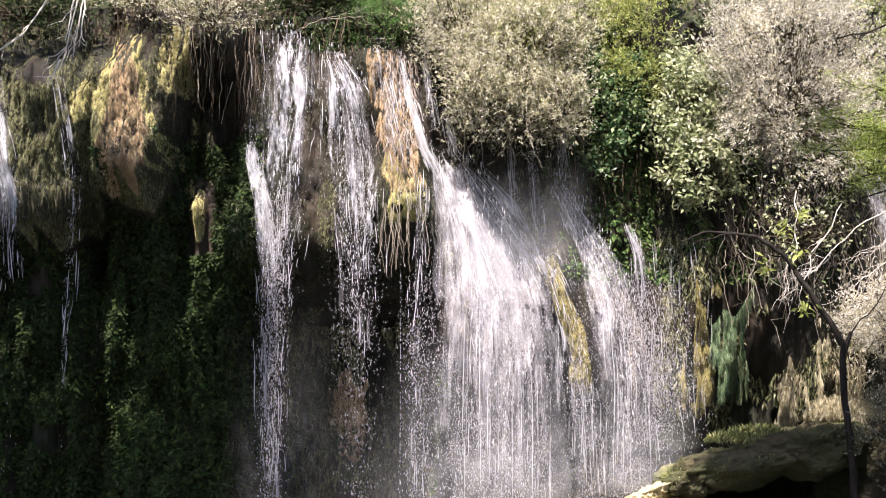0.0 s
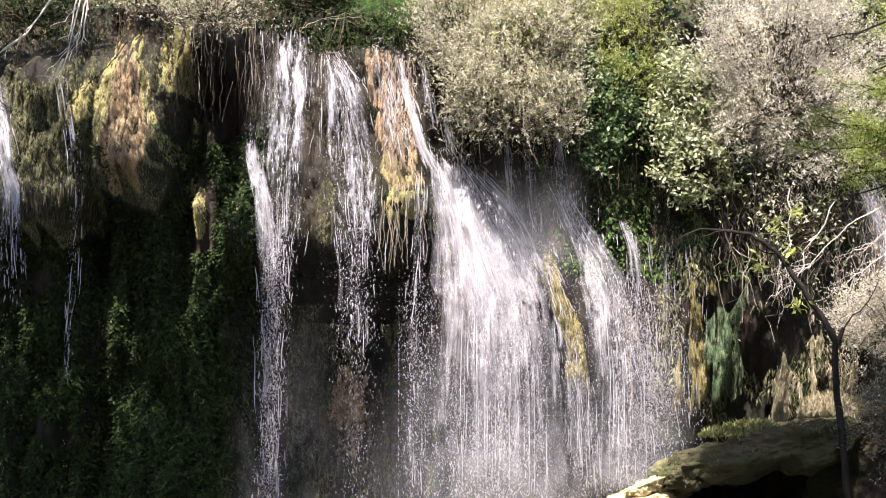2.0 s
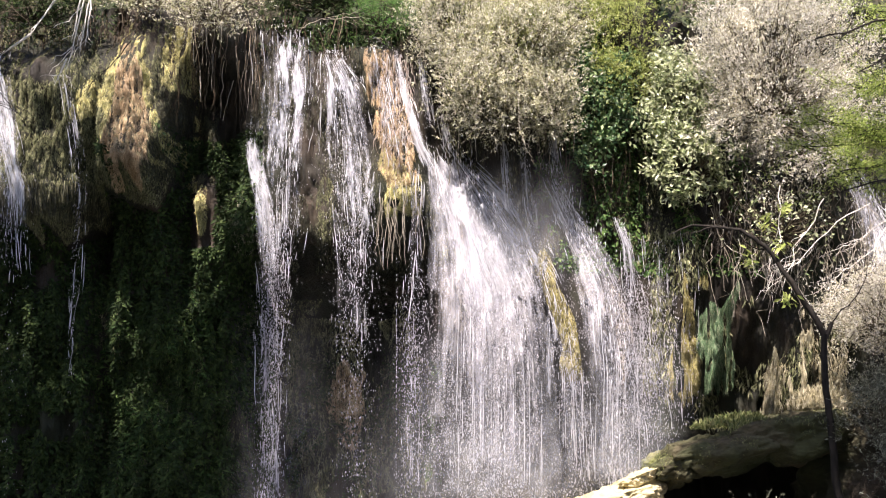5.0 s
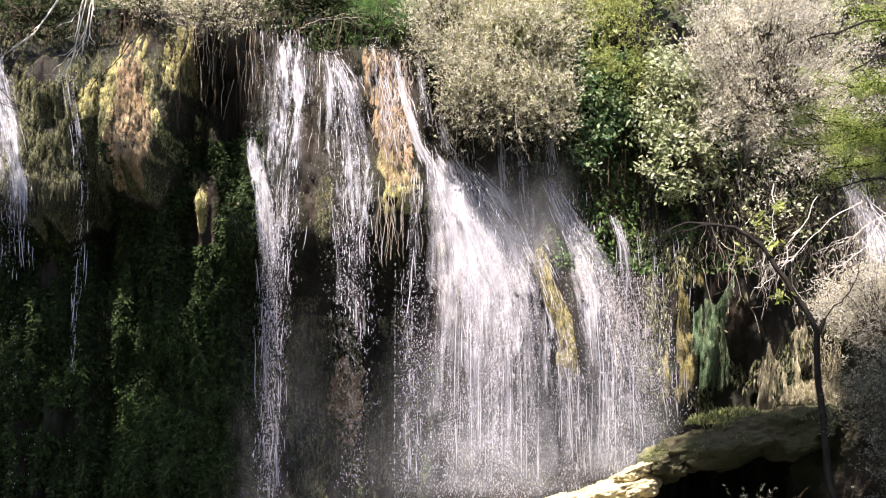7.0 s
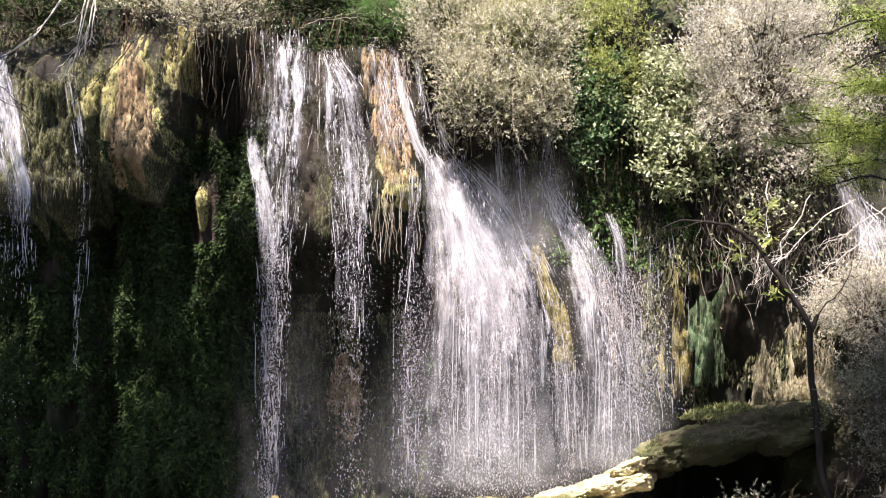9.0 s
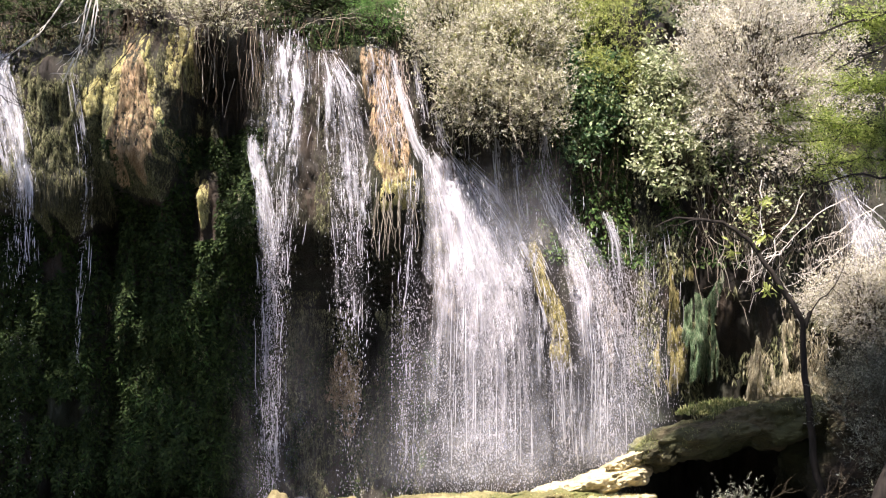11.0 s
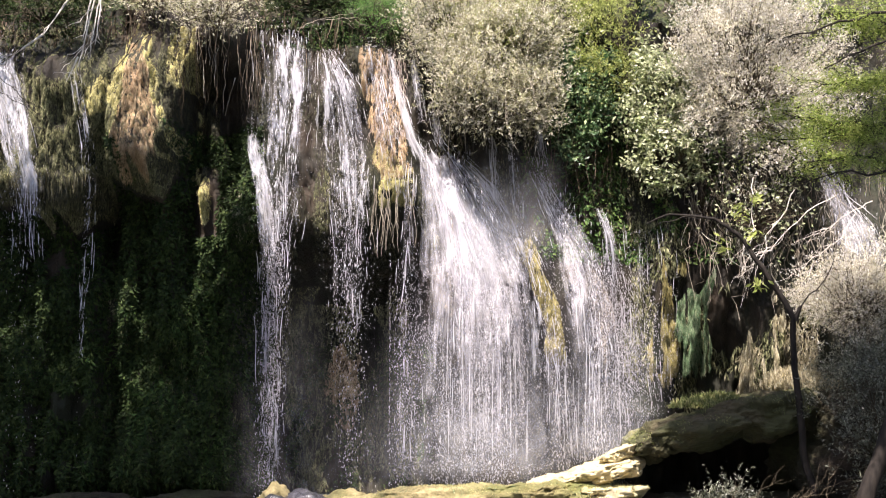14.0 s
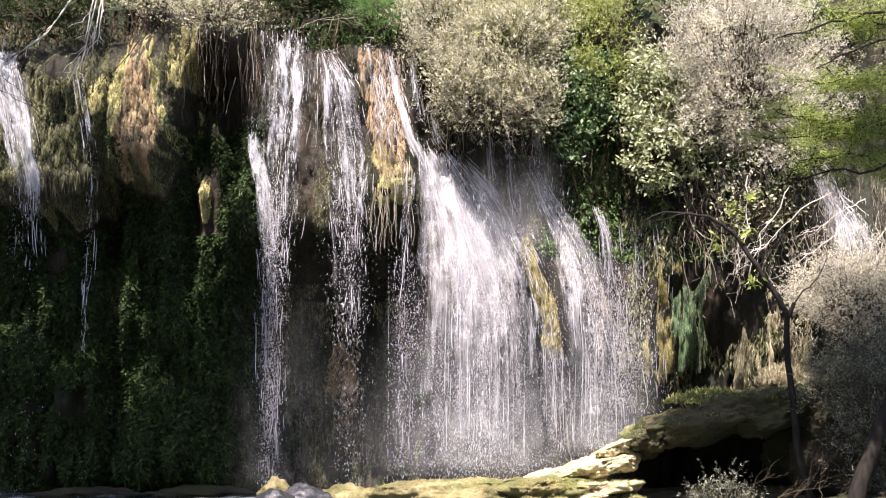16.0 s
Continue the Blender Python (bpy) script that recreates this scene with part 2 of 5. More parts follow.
def bark(name, a, b, roughness=0.85):
    m, nt, bsdf, _ = nodes_of(name)
    n = noise_of(nt, (1, 1, 0.25), 14, 6)
    nt.links.new(ramp(nt, n, ((0.3, a), (0.7, b))).outputs[0], bsdf.inputs["Base Color"])
    bp = add(nt, "Bump", Strength=0.6, Distance=0.02)
    nt.links.new(n, bp.inputs["Height"])
    nt.links.new(bp.outputs[0], bsdf.inputs["Normal"])
    bsdf.inputs["Roughness"].default_value = roughness
    bsdf.inputs["Specular IOR Level"].default_value = 0.12
    return m


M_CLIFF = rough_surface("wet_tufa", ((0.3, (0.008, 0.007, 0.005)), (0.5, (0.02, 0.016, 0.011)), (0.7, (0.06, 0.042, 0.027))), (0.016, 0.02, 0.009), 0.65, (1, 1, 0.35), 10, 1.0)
M_EARTH = rough_surface("earth", ((0.3, (0.025, 0.02, 0.013)), (0.7, (0.07, 0.055, 0.035))), (0.03, 0.04, 0.015))
M_LEDGE = rough_surface("pale_limestone", ((0.3, (0.34, 0.27, 0.16)), (0.5, (0.55, 0.47, 0.32)), (0.7, (0.7, 0.63, 0.48))), (0.5, 0.43, 0.25), 0.8, (1, 1, 1.5), 7, 1.0)
M_MOSSROCK = rough_surface("mossy_rock", ((0.3, (0.05, 0.05, 0.025)), (0.5, (0.2, 0.17, 0.08)), (0.7, (0.44, 0.37, 0.2))), (0.14, 0.15, 0.05), 0.9, (1, 1, 1), 16, 1.0)
M_BOULDER = rough_surface("brown_boulder", ((0.3, (0.02, 0.015, 0.01)), (0.5, (0.06, 0.044, 0.027)), (0.7, (0.15, 0.11, 0.07))), (0.055, 0.06, 0.025), 0.85, (1, 1, 2.2), 8, 1.0)
# lowered rock tones: shade of the hollow and bank is put into the colour
M_DARKROCK = rough_surface("shade_toned_rock", ((0.3, (0.016, 0.013, 0.01)), (0.7, (0.07, 0.055, 0.037))), (0.045, 0.05, 0.022), 0.85, (1, 1, 2.2), 8, 1.0)
M_WETSTONE = rough_surface("wet_stone", ((0.3, (0.025, 0.025, 0.03)), (0.7, (0.07, 0.07, 0.08))), (0.04, 0.045, 0.04), 0.25, (1, 1, 1), 8, 0.6, 1)
M_MOSS_YELLOW = leafy("yellow_moss", ((0.0, (0.28, 0.26, 0.09)), (0.5, (0.56, 0.51, 0.22)), (1.0, (0.8, 0.74, 0.42))), 0.25, 0.8, 0.1)
M_MOSS_BROWN = leafy("brown_moss", ((0.0, (0.24, 0.15, 0.08)), (0.5, (0.48, 0.34, 0.2)), (1.0, (0.7, 0.56, 0.38))), 0.2, 0.85, 0.1)
M_MOSS_PALE = leafy("pale_grey_green_moss", ((0.0, (0.12, 0.13, 0.07)), (0.5, (0.34, 0.34, 0.22)), (1.0, (0.6, 0.58, 0.44))), 0.2, 0.85, 0.1)
M_MOSS_CREAM = leafy("cream_crust", ((0.0, (0.28, 0.23, 0.18)), (0.5, (0.46, 0.4, 0.33)), (1.0, (0.62, 0.57, 0.5))), 0.15, 0.8, 0.2)
# wet moss; the dark tone also carries shade where it lines the overhang
M_MOSS_DARK = leafy("dark_wet_shade_moss", ((0.0, (0.014, 0.016, 0.01)), (0.6, (0.05, 0.05, 0.026)), (1.0, (0.15, 0.14, 0.08))), 0.15, 0.6, 0.3)
M_MOSS_GREEN = leafy("green_moss", ((0.0, (0.07, 0.08, 0.04)), (0.6, (0.19, 0.195, 0.1)), (1.0, (0.38, 0.36, 0.22))), 0.2, 0.85, 0.1)
M_MOSS_OLIVE = leafy("olive_yellow_moss", ((0.0, (0.12, 0.1, 0.04)), (0.5, (0.3, 0.26, 0.1)), (1.0, (0.52, 0.46, 0.22))), 0.25, 0.8, 0.15)
M_MOSS_DEEP = leafy("deep_green_moss", ((0.0, (0.04, 0.08, 0.035)), (0.5, (0.12, 0.2, 0.1)), (0.8, (0.22, 0.3, 0.17)), (1.0, (0.4, 0.42, 0.28))), 0.25, 0.7, 0.2)
# dry brown lowered further: shade from the shrubs above is put into the colour
M_ROOT = leafy("dry_shade_toned_roots", ((0.0, (0.025, 0.018, 0.012)), (0.7, (0.08, 0.06, 0.04)), (1.0, (0.28, 0.22, 0.16))), 0.1, 0.9, 0.1)
M_ROOT_PALE = leafy("pale_wet_roots", ((0.0, (0.3, 0.22, 0.17)), (0.5, (0.55, 0.46, 0.4)), (1.0, (0.8, 0.74, 0.7))), 0.15, 0.6, 0.3)
M_GRASS = leafy("straw_grass", ((0.0, (0.24, 0.21, 0.12)), (0.6, (0.46, 0.41, 0.27)), (1.0, (0.66, 0.61, 0.46))), 0.35, 0.7, 0.2)
M_WEED = leafy("mixed_weeds", ((0.0, (0.07, 0.1, 0.03)), (0.6, (0.2, 0.23, 0.08)), (1.0, (0.42, 0.4, 0.2))), 0.35, 0.6, 0.3)
M_VINE = leafy("pale_vines", ((0.0, (0.1, 0.08, 0.06)), (0.5, (0.3, 0.26, 0.2)), (1.0, (0.6, 0.55, 0.46))), 0.1, 0.8, 0.2)
# near-black greens: part of the wall's shade is put into this leaf colour
M_FERN = leafy("shade_toned_fern", ((0.0, (0.012, 0.025, 0.008)), (0.7, (0.035, 0.06, 0.018)), (1.0, (0.07, 0.1, 0.03))), 0.2, 0.7, 0.15)
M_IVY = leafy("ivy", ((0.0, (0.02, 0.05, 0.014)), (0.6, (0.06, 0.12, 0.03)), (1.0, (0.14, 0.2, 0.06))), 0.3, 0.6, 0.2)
M_GREY_LEAF = leafy("dry_grey_leaf", ((0.0, (0.22, 0.21, 0.1)), (0.3, (0.48, 0.49, 0.26)), (0.6, (0.64, 0.6, 0.47)), (1.0, (0.88, 0.84, 0.72))), 0.45, 0.5, 0.4)
M_SILVER_LEAF = leafy("silver_leaf", ((0.0, (0.34, 0.3, 0.22)), (0.3, (0.54, 0.52, 0.35)), (0.6, (0.68, 0.64, 0.55)), (1.0, (0.88, 0.85, 0.78))), 0.45, 0.5, 0.4)
M_YELLOW_LEAF = leafy("yellow_green_leaf", ((0.0, (0.17, 0.22, 0.05)), (0.5, (0.38, 0.44, 0.12)), (1.0, (0.6, 0.62, 0.25))), 0.45, 0.5, 0.3)
M_GREEN_LEAF = leafy("fresh_green_leaf", ((0.0, (0.04, 0.12, 0.02)), (0.5, (0.1, 0.24, 0.05)), (1.0, (0.22, 0.36, 0.1))), 0.4, 0.5, 0.3)
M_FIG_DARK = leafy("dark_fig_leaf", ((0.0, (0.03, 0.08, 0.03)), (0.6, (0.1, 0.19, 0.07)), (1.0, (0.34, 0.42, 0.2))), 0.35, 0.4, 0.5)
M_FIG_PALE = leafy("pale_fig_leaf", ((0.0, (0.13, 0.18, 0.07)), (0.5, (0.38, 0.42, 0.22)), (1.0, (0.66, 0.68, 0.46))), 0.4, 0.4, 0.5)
M_FEATHER = leafy("feathery_leaf", ((0.0, (0.16, 0.25, 0.04)), (0.5, (0.34, 0.43, 0.1)), (1.0, (0.56, 0.6, 0.22))), 0.5, 0.6, 0.2)
# tones set dark: the shade on the bank is put into the leaf colour
M_SHADE_LEAF = leafy("small_shade_toned_leaf", ((0.0, (0.04, 0.045, 0.025)), (0.6, (0.13, 0.14, 0.09)), (1.0, (0.36, 0.36, 0.28))), 0.25, 0.35, 0.6)
# greens lowered in place of cast shade on the slope's undergrowth
M_HILL = leafy("hill_shade_toned_leaf", ((0.0, (0.02, 0.035, 0.01)), (0.6, (0.06, 0.08, 0.025)), (1.0, (0.16, 0.17, 0.07))), 0.35, 0.6, 0.3)
M_BARK = bark("brown_bark", (0.03, 0.025, 0.018), (0.11, 0.09, 0.06))
# bark lowered to near black: the trunks' shaded side is put into the colour
M_BARK_DARK = bark("shade_toned_bark", (0.01, 0.009, 0.008), (0.032, 0.027, 0.022))
M_BARK_PALE = bark("bleached_wood", (0.42, 0.38, 0.33), (0.75, 0.71, 0.64))
M_FOAM = white_water("white_water", (0.74, 0.74, 0.77))
M_DROP = white_water("water_drops", (0.62, 0.6, 0.63), 0.45)
M_BROKEN = stream_water("broken_running_water", (0.82, 0.83, 0.89), 0.74, 6.5, 21.0, 44.0, 0.2, 1.1, 1.7)
M_SHEET = stream_water("white_running_water", (0.87, 0.86, 0.88), 0.86, 3.5, 14.0, 46.0, 0.38, 1.7)
M_THIN = stream_water("thin_running_water", (0.82, 0.81, 0.87), 0.55, 6.0, 22.0, 50.0, 0.34, 2.2)
M_MIST = veil_water("mist", 0.16, 0.4, (0.8, 0.8, 0.6), 1.2)


def pool_material():
    m, nt, bsdf, _ = nodes_of("pool_water")
    foam = ramp(nt, noise_of(nt, (1, 1, 1), 1.2, 6), ((0.5, (0.012, 0.022, 0.026)), (0.72, (0.5, 0.55, 0.6))))
    part_y = nt.nodes.new("ShaderNodeSeparateXYZ")
    nt.links.new(coords(nt), part_y.inputs[0])
    near = nt.nodes.new("ShaderNodeMapRange")
    near.inputs["From Min"].default_value, near.inputs["From Max"].default_value = -5.0, -1.0
    nt.links.new(part_y.outputs[1], near.inputs["Value"])
    nt.links.new(mix(nt, near.outputs[0], (0.012, 0.022, 0.026), foam.outputs[0]), bsdf.inputs["Base Color"])
    bp = add(nt, "Bump", Strength=0.5, Distance=0.05)
    nt.links.new(noise_of(nt, (1, 1, 1), 4.0, 5), bp.inputs["Height"])
    nt.links.new(bp.outputs[0], bsdf.inputs["Normal"])
    bsdf.inputs["Roughness"].default_value = 0.12
    return m


M_POOL = pool_material()

# ---------------------------------------------------------------- the rock wall
def apron_top(x):
    """Height of the edge of the bulging apron over which the broad fall slides."""
    return np.interp(x, (-0.75, -0.4, 0.1, 0.55, 0.95, 1.3, 1.55, 1.95, 2.35, 2.75, 3.1, 3.5), (7.6, 6.6, 6.25, 5.75, 4.95, 4.35, 5.9, 5.45, 4.8, 4.0, 3.3, 2.4))


def face(x, z):
    """Depth y of the wall's surface at x, z; smaller is nearer to the camera."""
    x, z = np.broadcast_arrays(np.asarray(x, float), np.asarray(z, float))
    left = ease(-3.3, -3.9, x)
    edge = np.interp(x, (-12, -8.2, -7.4, -6.6, -6.0, -5.7, -5.0, -4.8, -4.6, -4.45, -3.6), (5.6, 5.5, 5.2, 5.0, 5.3, 5.6, 5.6, 5.9, 6.9, 7.9, 8.0)) + 0.35 * vnoise(x * 2.3, 0, seed=5)
    low = ease(edge + 0.2, edge - 0.6, z)
    y_left = 0.8 - 1.4 * ease(edge - 0.5, edge + 0.35, z) + 0.4 * low * fbm(x * 1.3, z * 0.6, seed=14) + 0.5 * ease(7.4, 8.6, z)
    y_left = y_left - 0.8 * bump(x, -5.3, 0.5) * ease(5.2, 6.0, z) * ease(8.9, 7.2, z) - 0.5 * bump(x, -6.75, 0.6) * ease(4.8, 5.6, z) * ease(8.4, 7.0, z) + 0.5 * bump(x, -6.0, 0.2) * ease(6.8, 6.0, z)
    y_left = y_left + 0.4 * ease(7.4, 8.2, z) * ease(-6.0, -6.6, x)
    y_left = y_left - 0.45 * bump(x, -5.6, 1.3) * ease(4.2, 1.0, z) * ease(0.0, 0.5, z)
    y_left = y_left - 0.6 * bump(x, -3.55, 0.25) * bump(z, 5.0, 0.45) - 0.5 * bump(x, -4.3, 0.1) * bump(z, 5.4, 0.35)
    mid = ease(-3.7, -3.3, x) * ease(-0.2, -0.7, x)
    y_mid = 0.55 - 0.75 * ease(8.6, 5.2, z) + 2.5 * ease(5.0, 3.4, z)
    right = ease(-0.7, -0.2, x)
    top = apron_top(x)
    out = ease(0.0, 1.0, top - z)
    y_right = 0.5 - 0.4 * out - 0.85 * ease(0.3, 3.0, top - z) + 0.55 * ease(2.7, 1.5, z)
    y_right = y_right + 1.7 * ease(1.5, 0.9, z) * ease(2.9, 3.3, x)
    y_right = y_right * ease(4.3, 3.3, x) + ease(3.3, 4.3, x) * (1.3 - 0.9 * bump(z, 4.2, 1.6) - 1.0 * ease(5.9, 6.7, x) + 2.3 * ease(1.5, 0.9, z) * ease(3.2, 3.7, x) * ease(7.0, 6.4, x) - 0.6 * bump(x, 5.8, 0.45) * ease(1.7, 2.3, z) * ease(4.2, 3.3, z))
    y = left * y_left + (1 - left) * (mid * y_mid + (1 - mid) * (right * y_right + (1 - right) * y_mid))
    lane = np.interp(z, (5.2, 6.6, 8.0), (-0.8, -1.0, -1.32))
    y = y - 0.62 * bump(x, lane, 0.34) * ease(4.9, 5.5, z) * ease(8.3, 7.8, z)
    strip = np.interp(z, (2.4, 3.4, 4.6), (1.9, 1.72, 1.35))
    y = y - 0.3 * bump(x, strip, 0.2) * ease(2.1, 2.7, z) * ease(4.9, 4.4, z)
    y = y + 0.22 * fbm(x * 1.5, z * 0.55, seed=3) + 0.14 * fbm(x * 5.5, z * 1.2, seed=9) + 0.04 * fbm(x * 14, z * 6, seed=21)
    return y


GX, GZ = np.meshgrid(np.arange(-14, 14.01, 0.06), np.arange(-0.6, 8.71, 0.06), indexing="ij")
wall_v = np.stack([GX, face(GX, GZ) + 0.0 * GX, GZ], -1)
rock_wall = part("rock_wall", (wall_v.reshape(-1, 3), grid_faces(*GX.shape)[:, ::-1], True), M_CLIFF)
tagged(rock_wall, "dark wet tufa cliff draped with moss", "cliff", kind="structure")

# the hillside above the wall, and the ground round the pool, out to the horizon
HX, HU = np.meshgrid(np.linspace(-14, 14, 80), np.linspace(0, 1, 50), indexing="ij")
hill_y = face(HX, 8.7) + HU * 24
hill_z = 8.55 + 11 * HU ** 0.9 + 0.35 * fbm(HX * 0.6, HU * 9, seed=31)
part_hill = part("hillside", (np.stack([HX, hill_y, hill_z], -1).reshape(-1, 3), grid_faces(80, 50), True), M_EARTH)
tagged(part_hill, "earthy slope overgrown with shrubs above the cliff", "hillside", kind="structure")


def ground_height(x, y):
    d = np.hypot(x / 1.7, (y + 8) / 1.0)
    # the 19 m rise is added out of view to block low sky light
    bank = -0.7 + 0.72 * ease(10.5, 14, d) + 19 * ease(23, 38, d)
    return bank + 0.06 * fbm(x * 0.4, y * 0.4, seed=40)


ax = np.sign(np.linspace(-1, 1, 121)) * np.abs(np.linspace(-1, 1, 121)) ** 3 * 1500
AX, AY = np.meshgrid(ax, ax - 13, indexing="ij")
ground = part("ground", (np.stack([AX, AY, ground_height(AX, AY)], -1).reshape(-1, 3), grid_faces(121, 121), True), M_EARTH)
tagged(ground, "earth banks round the pool, with an added unseen rim that blocks low sky", "ground", kind="structure")
PX, PY = np.meshgrid(np.linspace(-19, 19, 161), np.linspace(-21, 2.4, 161), indexing="ij")
pool = part("water", (np.stack([PX, PY, 0.05 + 0.02 * fbm(PX * 1.5, PY * 1.5, seed=50)], -1).reshape(-1, 3), grid_faces(161, 161), True), M_POOL)
tagged(pool, "dark pool with pale foam under the falls", "water", kind="structure")


# ---------------------------------------------------------------- moss and roots on the wall
def on_wall(n, x0, x1, z0, z1, keep=None, r=rng, off=0.0):
    x, z = r.uniform(x0, x1, n), r.uniform(z0, z1, n)
    if keep is not None:
        k = keep(x, z)
        x, z = x[k], z[k]
    return np.stack([x, face(x, z) - off, z], -1)


def patch(name, label, category, geo, material):
    return tagged(part(name, (*geo, False), material), label, category, kind="stuff")


def cone(x, z):
    half = np.interp(z, (5.7, 6.4, 7.2, 7.8, 8.4), (0.4, 0.48, 0.46, 0.26, 0.1))
    return (z > 5.75 + 0.3 * vnoise(x * 6, 0.3, seed=59)) & (np.abs(x + 5.3) < half * (0.85 + 0.35 * vnoise(x * 4, z * 3, seed=60)))


def cone_core(x, z):
    return cone(x, z) & (np.abs(x + 5.26 - 0.1 * vnoise(x * 3, z * 2, seed=57)) < np.interp(z, (5.7, 6.8, 7.7), (0.42, 0.32, 0.1)))


def cone_rim(x, z):
    return (cone(x, z) & ~cone_core(x, z)) | (((x + 5.95) / 0.3) ** 2 + ((z - 6.95 - 0.6 * (x + 5.95)) / 0.32) ** 2 + 0.4 * fbm(x * 5, z * 4, seed=56) < 0.8)


def overhang(x, z):
    """Where the dull moss clothes the overhang, down to its ragged lower edge."""
    low = np.interp(x, (-8.4, -7.4, -6.7, -6.1, -5.85, -5.6, -5.0, -4.7, -4.45), (5.3, 5.1, 4.9, 5.1, 5.7, 5.5, 5.4, 5.7, 6.4))
    return (x < -4.82 + 0.1 * vnoise(z * 3, 0.2, seed=53)) & (z > low + 0.22 * vnoise(x * 5, 0.1, seed=58)) & (fbm(x * 2, z * 1.2, seed=64) > -0.75) & ((z < 7.7) | (fbm(x * 3, z * 3, seed=55) > -0.3))


def column(x, z):
    c = np.interp(z, (5.2, 6.6, 8.0), (-0.8, -1.0, -1.3))
    return np.abs(x - c) < 0.3 + 0.08 * vnoise(x * 3, z * 3, seed=61)


def strip_lane(x, z):
    return np.abs(x - np.interp(z, (2.4, 3.4, 4.6), (1.9, 1.75, 1.35))) < 0.15 * (0.9 + 0.4 * vnoise(x * 6, z * 3, seed=62))


def blob(cx, cz, rx, rz, seed):
    return lambda x, z: ((x - cx) / rx) ** 2 + ((z - cz) / rz) ** 2 + 0.55 * fbm(x * 5, z * 3, seed=seed) < 0.8


def thinning(z_full, z_none, seed):
    """Growth that thins out with height."""
    return lambda x, z: np.random.default_rng(seed).uniform(0, 1, len(z)) < (z_none - z) / (z_none - z_full)


def patches(level, seed, fx=2.0, fz=1.2):
    return lambda x, z: fbm(x * fx, z * fz, seed=seed) > level


def moss(label, n, box, keep, length, width, material, off=0.0, spread=0.4):
    """A coat of fine moss: short strands, most of them hanging."""
    return patch("moss", label, "moss", blades(on_wall(n, *box, keep, off=off), length, width, spread=spread), material)


moss("sunlit yellow moss on a bulging cone of tufa", 110000, (-6.4, -4.6, 5.9, 8.5), cone_rim, 0.06, 0.014, M_MOSS_YELLOW)
moss("tan hanging moss on the bulging cone", 90000, (-6.0, -4.6, 5.6, 7.9), cone_core, 0.1, 0.01, M_MOSS_BROWN, 0.0, 0.25)
moss("yellow-green moss in tufts beside the cone", 30000, (-4.82, -4.42, 5.7, 8.4), patches(-0.1, 63, 4.5, 1.6), 0.06, 0.016, M_MOSS_YELLOW)
moss("dull olive moss over the overhang", 150000, (-8.4, -4.4, 4.7, 8.5), overhang, 0.07, 0.01, M_MOSS_GREEN)
# fringe and rock beside the cone: shade is put in by the dark moss
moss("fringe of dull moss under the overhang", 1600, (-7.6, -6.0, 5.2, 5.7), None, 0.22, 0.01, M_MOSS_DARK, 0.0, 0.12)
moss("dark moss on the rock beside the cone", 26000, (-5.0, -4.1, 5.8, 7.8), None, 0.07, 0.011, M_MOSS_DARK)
moss("small yellow moss tongue under the overhang", 9000, (-4.55, -4.0, 4.8, 5.9), blob(-4.3, 5.35, 0.1, 0.5, 91), 0.06, 0.015, M_MOSS_YELLOW)
moss("pale green moss knob beside the fall", 12000, (-3.9, -3.2, 4.4, 5.7), blob(-3.56, 5.0, 0.24, 0.55, 92), 0.06, 0.01, M_MOSS_PALE)
moss("tan moss column between two falls", 52000, (-1.7, -0.4, 5.6, 8.05), column, 0.09, 0.01, M_MOSS_BROWN, 0.0, 0.22)
moss("yellow moss at the foot of the column", 26000, (-1.3, -0.4, 5.15, 6.5), lambda x, z: column(x, z) & (fbm(x * 3, z * 3, seed=73) + (6.1 - z) * 0.9 > 0), 0.07, 0.008, M_MOSS_YELLOW)
moss("yellow moss strip between two falls", 26000, (1.0, 2.3, 2.4, 4.6), strip_lane, 0.07, 0.012, M_MOSS_OLIVE, 0.02, 0.25)
moss("cream mineral crust and moss under the broad fall", 30000, (-0.4, 1.0, 2.8, 5.8), blob(0.4, 4.2, 0.42, 1.4, 88), 0.06, 0.012, M_MOSS_CREAM)
moss("cream mineral crust under the slanting fall", 6000, (2.2, 3.1, 2.2, 4.2), blob(2.7, 3.2, 0.32, 1.0, 87), 0.06, 0.012, M_MOSS_CREAM)
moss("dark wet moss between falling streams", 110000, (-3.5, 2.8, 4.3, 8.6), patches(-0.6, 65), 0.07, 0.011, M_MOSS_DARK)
moss("olive-yellow moss tufts between falling streams", 5000, (-2.4, -1.9, 4.6, 6.0), blob(-2.15, 5.2, 0.15, 0.7, 93), 0.07, 0.01, M_MOSS_GREEN)
moss("deep green hanging moss curtain", 34000, (4.0, 5.0, 2.0, 4.4), lambda x, z: (np.abs(x - 4.45 - 0.1 * vnoise(z * 1.5, 0, seed=86)) < 0.3 + 0.12 * vnoise(x * 8, 0.3, seed=85)) & (z > 2.3 + 0.3 * vnoise(x * 7, 0.6, seed=84)) & (z < 3.95 + 0.45 * vnoise(x * 6, 0.2, seed=51)) & (fbm(x * 7, z * 0.9, seed=97) > -0.02), 0.11, 0.007, M_MOSS_DEEP, 0.25, 0.14)
moss("yellow-olive hanging moss tassels", 16000, (3.4, 4.5, 1.9, 3.6), lambda x, z: blob(3.95, 2.65, 0.34, 0.7, 95)(x, z) & (fbm(x * 8, z * 0.8, seed=96) > -0.15), 0.1, 0.008, M_MOSS_OLIVE, 0.15, 0.14)
